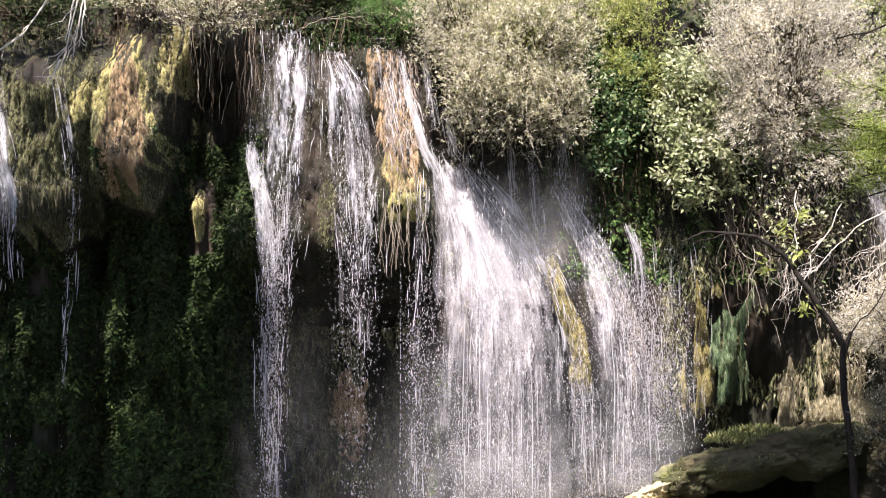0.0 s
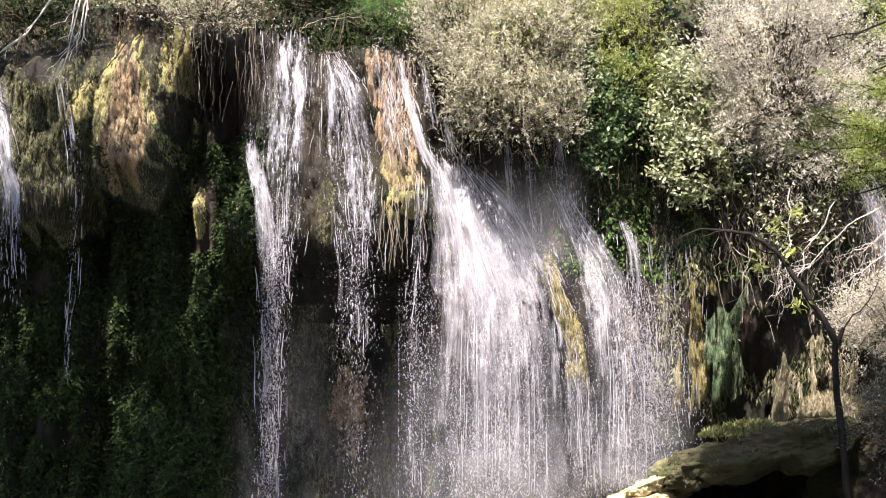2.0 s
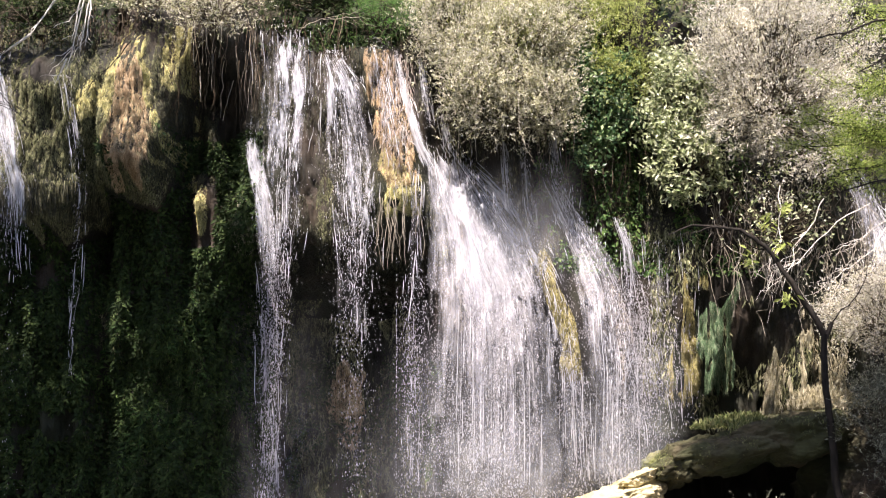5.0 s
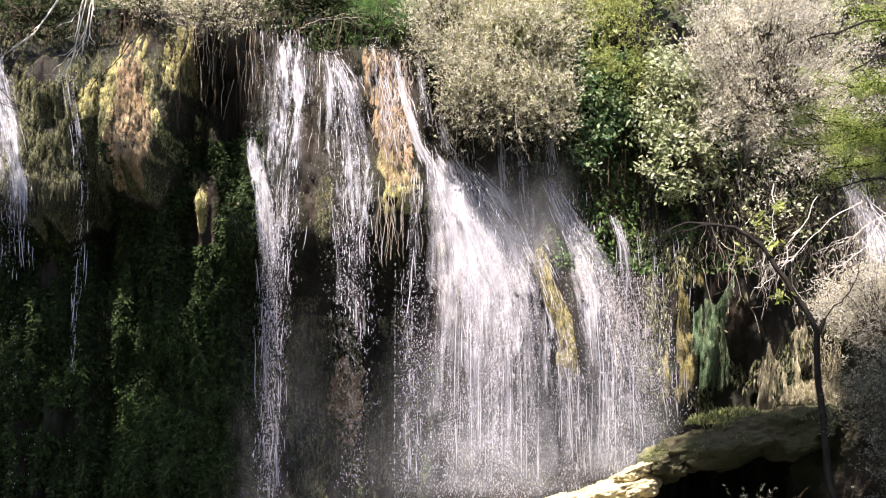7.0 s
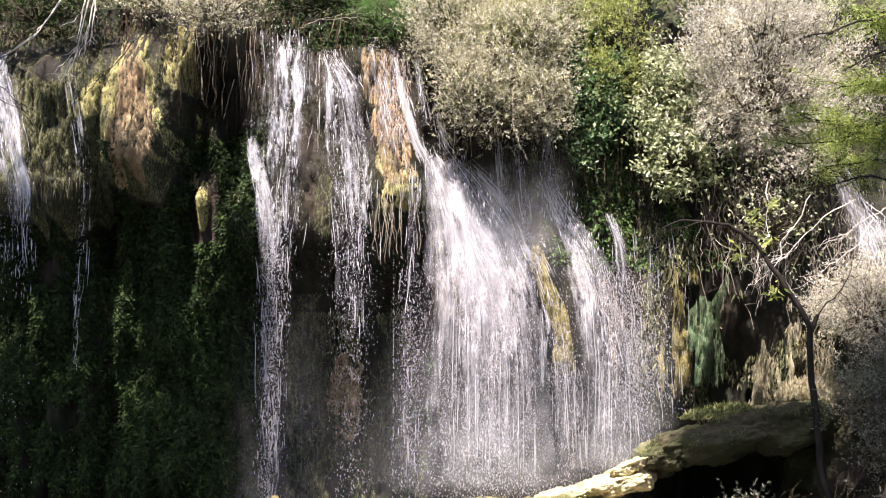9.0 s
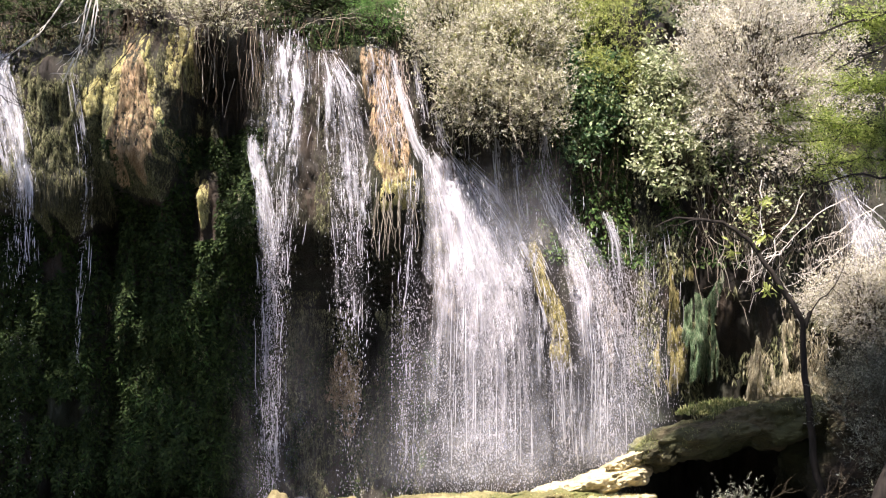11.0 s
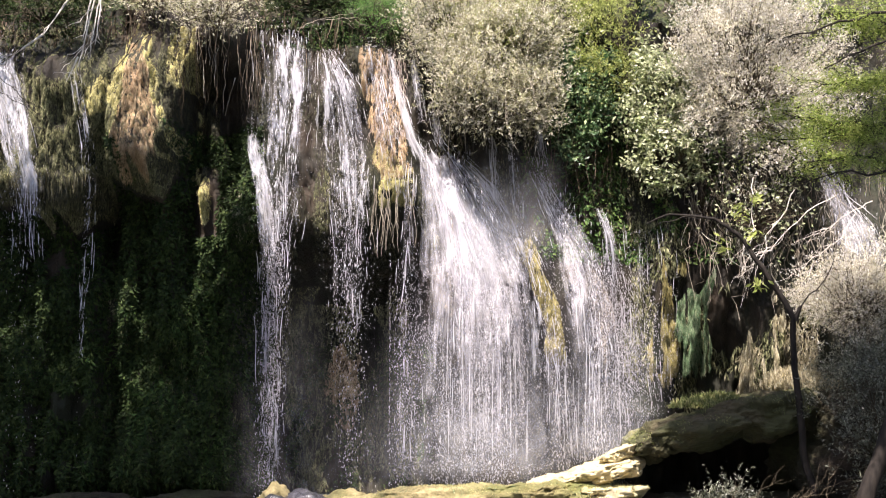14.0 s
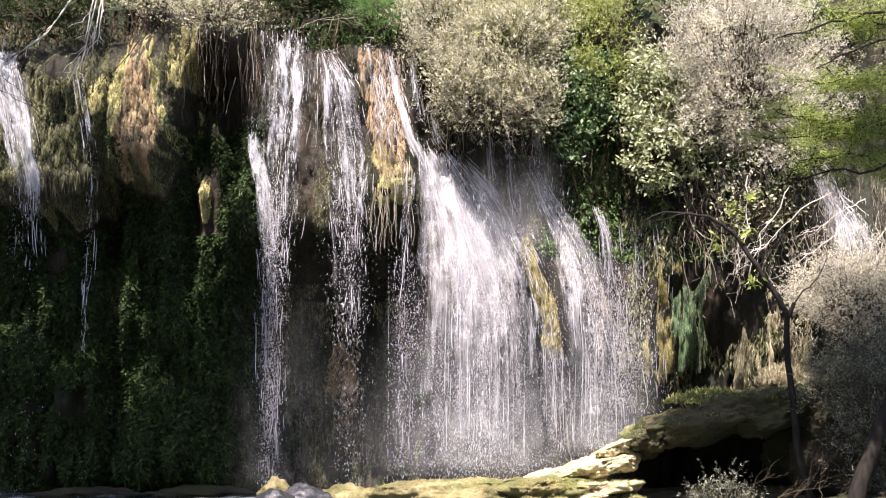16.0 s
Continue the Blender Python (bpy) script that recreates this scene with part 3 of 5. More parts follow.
moss("olive moss film beside the green curtain", 7000, (3.85, 4.3, 2.9, 4.4), lambda x, z: (fbm(x * 7, z * 1.2, seed=50) > 0.0) & (z < 4.0 + 0.5 * vnoise(x * 6, 0.7, seed=49)), 0.1, 0.007, M_MOSS_OLIVE, 0.1, 0.14)
moss("tan hanging moss and dry stems on the bank", 20000, (5.2, 6.1, 1.9, 3.6), lambda x, z: fbm(x * 6, z * 0.8, seed=83) > -0.3 + 0.8 * (z - 2.4) + 0.8 * ease(5.6, 5.2, x), 0.14, 0.008, M_GRASS, 0.3, 0.2)
moss("olive moss on the dark rock above the broad fall", 16000, (-0.2, 4.2, 4.4, 6.8), patches(0.0, 90), 0.1, 0.016, M_MOSS_GREEN)
moss("olive moss on the rock behind the drips", 14000, (3.0, 6.6, 1.6, 5.0), patches(0.1, 74), 0.14, 0.022, M_MOSS_GREEN)
patch("grass", "pale straw grass hanging from the bank", "grass", blades(on_wall(12000, 5.1, 6.5, 1.9, 3.4, lambda x, z: thinning(2.0, 3.2, 96)(x, z) & (fbm(x * 5, z * 2, seed=48) > -0.1 + ease(5.6, 5.1, x)), off=0.3), 0.15, 0.008, spread=0.45), M_GRASS)
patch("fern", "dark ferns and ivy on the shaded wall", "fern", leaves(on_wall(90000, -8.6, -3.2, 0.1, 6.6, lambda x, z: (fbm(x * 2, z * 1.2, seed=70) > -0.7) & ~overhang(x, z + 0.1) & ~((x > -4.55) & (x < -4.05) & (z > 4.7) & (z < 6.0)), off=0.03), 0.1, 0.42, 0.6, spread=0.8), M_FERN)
patch("fern", "lighter green ferns in the shade", "fern", leaves(on_wall(8000, -6.4, -3.2, 0.2, 4.0, patches(0.2, 75), off=0.06), 0.11, 0.3, 0.6, spread=0.8), M_IVY)
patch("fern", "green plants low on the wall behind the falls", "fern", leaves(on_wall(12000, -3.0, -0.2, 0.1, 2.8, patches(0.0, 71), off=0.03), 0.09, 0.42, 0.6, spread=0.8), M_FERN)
patch("ivy", "ivy and weeds in the hollow under the shrubs", "ivy", leaves(on_wall(6000, 1.4, 5.2, 4.2, 6.6, patches(0.0, 76), off=0.06), 0.09, 0.5, 0.5), M_IVY)
moss("olive moss in the recess behind the falls", 45000, (-3.0, -0.4, 0.1, 3.6), patches(-0.3, 98), 0.08, 0.01, M_MOSS_GREEN)
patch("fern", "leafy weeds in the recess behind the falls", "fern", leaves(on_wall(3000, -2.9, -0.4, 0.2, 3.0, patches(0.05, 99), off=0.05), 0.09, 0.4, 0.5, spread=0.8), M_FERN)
moss("rust-brown moss in the recess behind the falls", 9000, (-2.3, -1.5, 1.2, 3.0), blob(-1.9, 2.1, 0.35, 0.8, 52), 0.08, 0.01, M_MOSS_BROWN, 0.03)
moss("green moss film low on the wall", 50000, (-6.5, -0.6, 0.3, 3.9), patches(0.0, 72), 0.07, 0.011, M_MOSS_GREEN)


def root_curtain(name, label, n, x0, x1, z0, z1, length, off, material=M_ROOT, crook=0.06):
    top = on_wall(n, x0, x1, z0, z1, off=off)
    pieces = []
    for p in top:
        ln = length * rng.uniform(0.4, 1.3)
        path = wander(p, p + np.array([rng.normal(0, 0.08), -0.05 + rng.normal(0, 0.05), -ln]), 8, crook)
        pieces.append(tube(path, (0.008, 0.003), 3))
    ob = part(name, (*join(*pieces), True), material)
    return tagged(ob, label, "roots", kind="stuff")


root_curtain("roots", "dry brown roots hanging over the cliff edge", 70, -4.6, -3.3, 7.3, 8.7, 0.9, 0.2)
root_curtain("roots", "pale dry stems hanging over the cliff edge", 26, -4.6, -3.4, 7.5, 8.7, 1.0, 0.25, M_VINE, 0.05)
root_curtain("roots", "pale matted roots with water running through, beside the tan moss", 150, -1.2, -0.72, 6.4, 8.0, 0.55, 0.12, M_ROOT_PALE, 0.12)
root_curtain("roots", "short dark roots at the lip of the falls", 150, -3.5, -0.3, 8.0, 8.8, 0.35, 0.15)
patch("ivy", "dark ivy and dead leaves along the lip of the falls", "ivy", leaves(on_wall(5000, -3.6, -0.4, 8.1, 8.7, patches(-0.1, 54, 3, 3), off=0.04), 0.07, 0.45, 0.5), M_FERN)
root_curtain("roots", "dark roots and stems over the shaded edge", 200, -8.2, -5.2, 7.9, 8.8, 0.6, 0.2)
drip_roots = thing("root_cluster", "pale thin roots dripping from the moss column", "roots")
for p in on_wall(20, -1.25, -0.5, 5.1, 5.6, off=0.08):
    part("root", (*tube(wander(p, p + np.array([rng.normal(0, 0.06), -0.04, -rng.uniform(0.4, 1.2)]), 9, 0.07), (0.007, 0.003), 4), True), M_VINE, drip_roots)
root_curtain("roots", "tangled roots hanging from the bank", 190, 4.2, 6.8, 4.3, 6.2, 1.0, 0.6, M_VINE, 0.2)
root_curtain("roots", "thin roots under the shrubs", 90, -0.2, 3.6, 5.9, 7.0, 0.8, 0.35)
root_curtain("roots", "pale dry stems hanging from the grey-beige shrubs", 60, -0.1, 1.9, 6.7, 7.4, 0.7, 0.7, M_VINE, 0.1)

root_curtain("roots", "pale roots and dry stems beside the hidden fall", 110, 7.5, 8.5, 4.3, 6.0, 0.9, 0.35, M_VINE, 0.12)

# ---------------------------------------------------------------- falling water
WATER, RUNS, SHREDS = [], [], []


def run_of(x, z, lift):
    """Depths of water running down x(z): on the rock, then falling free."""
    return np.minimum.accumulate(face(x, z)) - lift


def line_of(xs, zs, halves, step):
    """Heights from the top of a stream to its foot, with its middle and half width there."""
    order = np.argsort(zs)
    z = np.linspace(zs[0], zs[-1], max(8, int((zs[0] - zs[-1]) / step)))
    up = np.array(zs)[order]
    return z, np.interp(z, up, np.array(xs)[order]), np.interp(z, up, np.array(halves)[order])


def film(parent, xs, zs, halves, cover, material, lift, seed):
    """A sheet of running water down a line; cover says how much water there is at each height, from 0 to 1."""
    z, cx, hw = line_of(xs, zs, halves, 0.06)
    cols = int(np.clip(max(halves) * 2 / 0.06, 9, 40))
    u = np.linspace(-1, 1, cols)
    ragged = 1 + 0.16 * vnoise(u[:, None] * 0 + np.sign(u)[:, None] * 3, z[None] * 2.2, seed=seed) * np.abs(u)[:, None]
    X = cx[None] + u[:, None] * hw[None] * ragged
    along = np.concatenate([[0], np.cumsum(np.hypot(np.diff(cx), np.diff(z)))])
    Y = np.stack([run_of(X[k], z, lift) for k in range(cols)])
    A = np.broadcast_to((u * np.mean(halves))[:, None], X.shape)
    S = np.broadcast_to(along[None], X.shape)
    Y = Y - 0.05 * fbm(A * 9, S * 1.4, seed=seed, octaves=3)
    ob = part("water_sheet", (np.stack([X, Y, np.broadcast_to(z, X.shape)], -1).reshape(-1, 3), grid_faces(*X.shape), True), material, parent)
    c = np.interp(z, np.array(zs)[::-1], np.array(cover)[::-1])[None]
    start = ease(0.0, 0.12, along[None] - 0.12 * (vnoise(u * 7, 0.5, seed=seed)[:, None] + 1))
    end = ease(0.0, 0.5, along[-1] - along)[None]
    t = 1.0 * c * (1 - 0.45 * np.abs(u) ** 4.0)[:, None] * start * (0.4 + 0.6 * end)
    ob.data.attributes.new("thick", "FLOAT", "POINT").data.foreach_set("value", t.astype(np.float32).ravel())
    f = np.stack([A + seed * 1.7, S, np.full(X.shape, seed * 3.1)], -1)
    ob.data.attributes.new("flow", "FLOAT_VECTOR", "POINT").data.foreach_set("vector", f.astype(np.float32).ravel())
    return ob


def strands(xs, zs, halves, n, radius, lift=0.1, longest=0.75, sway=1.0, step=0.07):
    """Broken threads of water down a line, swaying with the rock beneath."""
    order = np.argsort(zs)
    za = np.arange(zs[0] + 0.02, zs[-1], -step)
    cx, hw = np.interp(za, np.array(zs)[order], np.array(xs)[order]), np.interp(za, np.array(zs)[order], np.array(halves)[order])
    pieces = []
    for _ in range(n):
        u = np.clip(rng.normal(0, 0.55), -1.15, 1.15)
        x = cx + u * hw + sway * 0.06 * vnoise(za * 1.3, u * 5, seed=78) + 0.005 * vnoise(za * 8, u * 30, seed=79)
        y = run_of(x, za, lift + rng.uniform(0, 0.12))
        k0 = int(0.95 * rng.uniform(0, 1) ** 1.4 * len(za))
        k1 = min(len(za), k0 + max(3, int(longest * rng.uniform(0.12, 1.0) ** 1.5 / step)))
        if k1 - k0 < 3:
            continue
        rr = radius * rng.uniform(0.35, 1.3)
        pieces.append(tube(np.stack([x, y, za], -1)[k0:k1], (rr * 0.3, rr, rr * 0.9, rr * 0.2), 3))
    return join(*pieces)


def beads(xs, zs, halves, n):
    """Spattering beads of water down a line, thrown off the rock."""
    order = np.argsort(zs)
    z = zs[0] - (zs[0] - zs[-1]) * rng.uniform(0, 1, n) ** 1.2
    x = np.interp(z, np.array(zs)[order], np.array(xs)[order]) + np.clip(rng.normal(0, 0.6, n), -1.4, 1.4) * np.interp(z, np.array(zs)[order], np.array(halves)[order])
    zz = np.arange(zs[0], zs[-1] - 0.1, -0.1)
    cx = np.interp(zz, np.array(zs)[order], np.array(xs)[order])
    y = np.interp(z, zz[::-1], run_of(cx, zz, 0.12)[::-1])
    y = np.minimum(y, face(x, z) - 0.04) - rng.uniform(0, 0.15, n)
    return drops(np.stack([x, y, z], -1), 0.0042, 2.2)


def fall(label, xs, zs, halves, cover, sheets, threads, radius, clusters, drop_n, foot=0.0, spread=1.0, start=None, lines=0, lines_from=0.0, size=0.0055, shreds=0, shred_n=0):
    """A stream: sheets of running water, threads, and clusters of drops that fall one after the other."""
    top = thing("waterfall", label, "waterfall", "falls down the cliff")
    for k, material in enumerate(sheets):
        film(top, xs, zs, [h * (1 - 0.12 * k) for h in halves], [c + 0.08 if material is M_THIN else c for c in cover], material, 0.06 + 0.07 * k, int(rng.integers(1, 90)))
    order = np.argsort(zs)
    za = zs[0] - np.array((0.25, 0.55)) * (zs[0] - zs[-1])
    xa = np.interp(za, np.array(zs)[order], np.array(xs)[order])
    ya = run_of(np.interp(np.linspace(zs[0], za[1], 20), np.array(zs)[order], np.array(xs)[order]), np.linspace(zs[0], za[1], 20), 0.0)[[9, 19]]
    way = np.array((xa[1] - xa[0], min(0.0, ya[1] - ya[0]), za[1] - za[0]))
    way /= np.linalg.norm(way)
    if threads:
        ob = tagged(part("thread_water", (*strands(xs, zs, halves, threads, radius), True), M_FOAM, top), kind="stuff")
        RUNS.append((ob, rng.uniform(), way * 0.3, 0.2))
        ob = tagged(part("bead_water", (*beads(xs, zs, halves, threads * 12), True), M_DROP, top), kind="stuff")
        RUNS.append((ob, rng.uniform(), way * 0.5, 0.2))
    if lines:
        low = [k for k in range(len(zs)) if zs[k] < lines_from] or [len(zs) - 1]
        lx, lz, lh = [xs[k] for k in low], [zs[k] for k in low], [halves[k] for k in low]
        tagged(part("line_water", (*strands(lx, lz, lh, lines, 0.007, 0.2, 2.6, 0.1), True), M_FOAM, top), kind="stuff")
    start = zs[0] - 0.45 * (zs[0] - zs[-1]) if start is None else start
    zz, xx, hh = line_of(xs, zs, halves, 0.1)
    yy = run_of(xx, zz, 0.16)
    x0 = np.interp(start, zz[::-1], xx[::-1])
    xb, hb, yb = xx[-1], hh[-1], yy[-1]
    for k in range(shreds):
        # torn bits of water that race down the sheet
        u = np.clip(rng.normal(0, 0.5, shred_n), -1.0, 1.0)
        p = np.stack([u * min(np.mean(halves), 0.55) * 0.85, rng.normal(0, 0.03, shred_n), rng.uniform(-0.45, 0.45, shred_n)], -1)
        ob = tagged(part("shred_water", (*drops(p, 0.0055, 7.0), True), M_FOAM, top), kind="stuff")
        low = zz < zz[0] - 0.4
        SHREDS.append((ob, k / shreds, xx[low], yy[low] - 0.1, zz[low]))
    for k in range(clusters):
        u = np.clip(rng.normal(0, 0.55, drop_n), -1.3, 1.3)
        p = np.stack([u * hb * spread, rng.normal(0, 0.1, drop_n), rng.uniform(-0.8, 0.8, drop_n)], -1)
        ob = tagged(part("droplet_spray", (*drops(p, size, 1.9), True), M_DROP, top), kind="stuff")
        WATER.append((ob, k / clusters, (x0, np.interp(start, zz[::-1], yy[::-1]) - 0.05, start), (xb, yb - 0.05, foot - 1.0)))
    return top


B, W, T = M_BROKEN, M_SHEET, M_THIN
fall("tall broken fall over the upper lip", (-2.9, -2.85, -2.85, -2.95, -2.98, -2.98), (8.48, 7.0, 5.4, 4.2, 2.4, 0.4), (0.5, 0.54, 0.46, 0.28, 0.2, 0.2), (0.44, 0.42, 0.36, 0.34, 0.3, 0.24), (T, B), 110, 0.0065, 10, 260, shreds=5, shred_n=50)
fall("narrow stream along the edge of the tall fall", (-3.42, -3.36, -3.15, -3.06, -3.0, -3.0), (6.65, 6.2, 5.4, 4.4, 3.2, 0.4), (0.07, 0.12, 0.15, 0.16, 0.14, 0.15), (0.5, 0.66, 0.66, 0.6, 0.45, 0.2), (B, W), 50, 0.006, 7, 130)
fall("white strand of the tall fall", (-2.66, -2.62, -2.75, -2.75, -2.78), (8.46, 7.4, 6.2, 5.0, 4.0), (0.16, 0.18, 0.18, 0.2, 0.22), (0.52, 0.46, 0.38, 0.38, 0.26), (B,), 50, 0.0065, 0, 0)
fall("fall that slides beside the tan moss column", (-2.15, -1.92, -1.78, -1.66, -1.6), (8.05, 7.4, 6.4, 4.9, 3.0), (0.16, 0.36, 0.44, 0.42, 0.32), (0.5, 0.5, 0.44, 0.38, 0.26), (T, B), 110, 0.006, 9, 220, shreds=5, shred_n=45)
fall("white strand beside the tan moss column", (-2.0, -1.78, -1.6, -1.52, -1.5), (7.9, 7.5, 6.6, 5.6, 4.2), (0.14, 0.2, 0.18, 0.16, 0.18), (0.5, 0.54, 0.46, 0.4, 0.28), (B,), 40, 0.0065, 0, 0)
fall("thin stream feeding the broad fall", (-0.94, -0.82, -0.58, -0.3), (7.8, 7.2, 6.3, 5.8), (0.05, 0.08, 0.11, 0.2), (0.6, 0.66, 0.72, 0.8), (W, W), 40, 0.008, 0, 0)
fall("broad white fall over the bulging apron", (-0.25, 0.1, 0.4, 0.62, 0.64, 0.62), (6.3, 5.6, 4.8, 3.8, 2.4, 0.7), (0.3, 0.62, 0.88, 1.06, 1.18, 1.2), (0.78, 0.76, 0.74, 0.68, 0.54, 0.4), (W, T), 80, 0.006, 14, 1300, 0.5, lines=48, lines_from=4.0, shreds=7, shred_n=100)
fall("thin veil of drips at the edge of the broad fall", (-0.6, -0.62, -0.65, -0.65), (5.7, 4.6, 3.0, 0.6), (0.08, 0.12, 0.2, 0.26), (0.44, 0.42, 0.36, 0.26), (T,), 60, 0.006, 6, 160)
fall("white core of the broad fall", (-0.15, 0.05, 0.35, 0.75, 0.95, 1.0), (6.25, 5.6, 4.9, 4.0, 3.0, 1.8), (0.22, 0.42, 0.55, 0.65, 0.66, 0.62), (0.85, 0.8, 0.82, 0.8, 0.6, 0.3), (W,), 35, 0.007, 0, 0)
fall("broken water over the shoulder of the apron", (0.1, 0.55, 0.95, 1.22, 1.35, 1.35), (6.2, 5.65, 4.95, 4.25, 3.2, 1.5), (0.2, 0.34, 0.36, 0.32, 0.3, 0.3), (0.54, 0.54, 0.54, 0.58, 0.5, 0.3), (B,), 25, 0.006, 0, 0)
fall("slanting white fall beside the yellow strip", (1.6, 1.95, 2.3, 2.5, 2.58, 2.55), (5.95, 5.2, 4.5, 3.8, 2.6, 0.9), (0.1, 0.22, 0.38, 0.44, 0.48, 0.5), (0.55, 0.7, 0.7, 0.68, 0.5, 0.32), (W, T), 100, 0.006, 10, 650, 0.8, lines=26, lines_from=4.0, shreds=6, shred_n=90)
fall("thin trickle over the yellow moss strip", (1.35, 1.7, 1.88, 1.95), (4.7, 3.5, 2.4, 0.8), (0.14, 0.24, 0.28, 0.28), (0.38, 0.36, 0.4, 0.32), (T,), 50, 0.006, 6, 200, 0.6, lines=12, lines_from=3.0)
fall("sparse fall at the end of the apron", (2.75, 2.92, 3.05, 3.1), (5.25, 4.7, 3.6, 1.2), (0.05, 0.1, 0.2, 0.35), (0.5, 0.6, 0.38, 0.15), (B, T), 90, 0.0065, 8, 420, 2.6)
fall("thin curtain of drips before the dark rock", (3.5, 3.55, 3.6), (4.8, 3.4, 1.4), (0.45, 0.42, 0.42), (0.3, 0.3, 0.2), (T,), 70, 0.005, 5, 200, 2.6)
fall("thin trickle over the tan moss column", (-1.28, -1.1, -0.9, -0.8), (8.0, 7.0, 6.0, 5.2), (0.22, 0.24, 0.22, 0.2), (0.5, 0.42, 0.35, 0.2), (B,), 50, 0.006, 0, 0)
fall("bluish shaded fall on the moss-draped bulge", (-7.85, -7.6, -7.32, -7.1, -7.05), (8.05, 7.3, 6.2, 5.4, 4.0), (0.3, 0.34, 0.32, 0.3, 0.34), (0.66, 0.72, 0.68, 0.5, 0.2), (W, B), 80, 0.007, 7, 45, shreds=4, shred_n=50)
fall("thin trickle down the mossy overhang", (-6.25, -6.1, -5.95, -6.05), (7.2, 6.4, 5.4, 2.4), (0.08, 0.1, 0.09, 0.03), (0.6, 0.55, 0.45, 0.25), (B,), 40, 0.006, 3, 14)
fall("white fall behind the twigs of the bank", (6.72, 6.85, 7.05, 7.1, 7.0), (5.85, 5.3, 4.8, 4.2, 3.0), (0.12, 0.2, 0.36, 0.62, 0.9), (0.7, 0.74, 0.68, 0.56, 0.45), (W, W), 120, 0.008, 4, 150, 1.5, shreds=4, shred_n=70)
for k, (x, z1, z0) in enumerate(((-0.5, 7.9, 6.7), (-0.15, 6.95, 6.3), (0.9, 6.4, 5.2), (1.7, 7.0, 5.7), (1.25, 6.2, 5.0))):
    fall("thin trickle over dark rock", (x - 0.06, x, x + 0.08), (z1, (z1 + z0) / 2, z0), (0.05, 0.07, 0.09), (0.55, 0.5, 0.4), (B,), 30, 0.007, 0, 0)


def mist(xc, yc, zc, w, h, label, thick=0.4, rise=0.02):
    """Drifting spray: two thin curved sheets of fine droplets."""
    top = thing("spray", label, "spray", "spray at the foot of the falls", (xc, yc, zc))
    for k in range(2):
        U, Vv = np.meshgrid(np.linspace(-1, 1, 16), np.linspace(0, 1, 12), indexing="ij")
        p = np.stack([U * w, 0.25 * k - 0.25 + 0.2 * vnoise(U * 2, Vv * 2, k), Vv * h], -1)
        ob = part("spray_veil", (p.reshape(-1, 3), grid_faces(16, 12), True), M_MIST, top)
        t = ease(1, 0.3, np.abs(U)) * ease(1.0, 0.2, Vv) * ease(0.0, rise, Vv)
        ob.data.attributes.new("thick", "FLOAT", "POINT").data.foreach_set("value", (t * thick).astype(np.float32).ravel())


mist(0.6, -0.9, 0.35, 2.0, 3.4, "fine white spray where the broad fall lands", 0.34)
mist(2.5, -0.6, 0.7, 1.4, 3.0, "fine spray above the pale ledge", 0.42)
mist(1.2, -0.5, 3.7, 1.0, 2.6, "thin spray before the shoulder of the apron", 0.3, 0.4)
mist(-2.8, -0.6, 0.0, 1.0, 4.2, "faint spray along the tall fall", 0.09)
mist(-1.3, -0.4, 0.0, 1.1, 3.0, "faint spray between the falls", 0.06)


# ---------------------------------------------------------------- rocks
def boulder(name, label, at, size, material, seed, detail=5, rough=0.25, flat=0.0, category="rock", layers=0.0):
    bm = bmesh.new()
    bmesh.ops.create_icosphere(bm, subdivisions=detail, radius=1.0)
    v = np.array([k.co for k in bm.verts])
    n = v.copy()
    d = 1 + rough * fbm(v[:, 0] * 1.6 + seed, v[:, 1] * 1.6, v[:, 2] * 1.6, 5, seed)
    v = v * d[:, None]
    if flat:
        v[:, 2] = np.where(v[:, 2] > flat, flat + (v[:, 2] - flat) * 0.25, v[:, 2])
    v = v * np.array(size)
    if layers:
        v[:, :2] *= (1 + layers * vnoise(v[:, 2] * 7 + 0.6 * v[:, 0], v[:, 0] * 0.5, seed=seed + 7))[:, None]
    v = v + (0.06 * fbm(v[:, 0] * 4, v[:, 1] * 4, v[:, 2] * 5, 4, seed + 3) + 0.018 * fbm(v[:, 0] * 16, v[:, 1] * 16, v[:, 2] * 16, 2, seed + 5))[:, None] * n
    for k, c in zip(bm.verts, v):
        k.co = c
    for f in bm.faces:
        f.smooth = True
    me = bpy.data.meshes.new(name)
    bm.to_mesh(me)
    bm.free()
    ob = part(name, me, material)
    ob.location = at
    return tagged(ob, label, category)


def slab(parent, name, at, size, material, seed, tilt=(0, 0, 0), detail=5, rough=0.15, flat=0.3, layers=0.05, label=""):
    ob = boulder(name, "", at, size, material, seed, detail, rough, flat, "", layers)
    ob.parent = parent
    ob.rotation_euler = [radians(a) for a in tilt]
    return tagged(ob, label) if label else ob


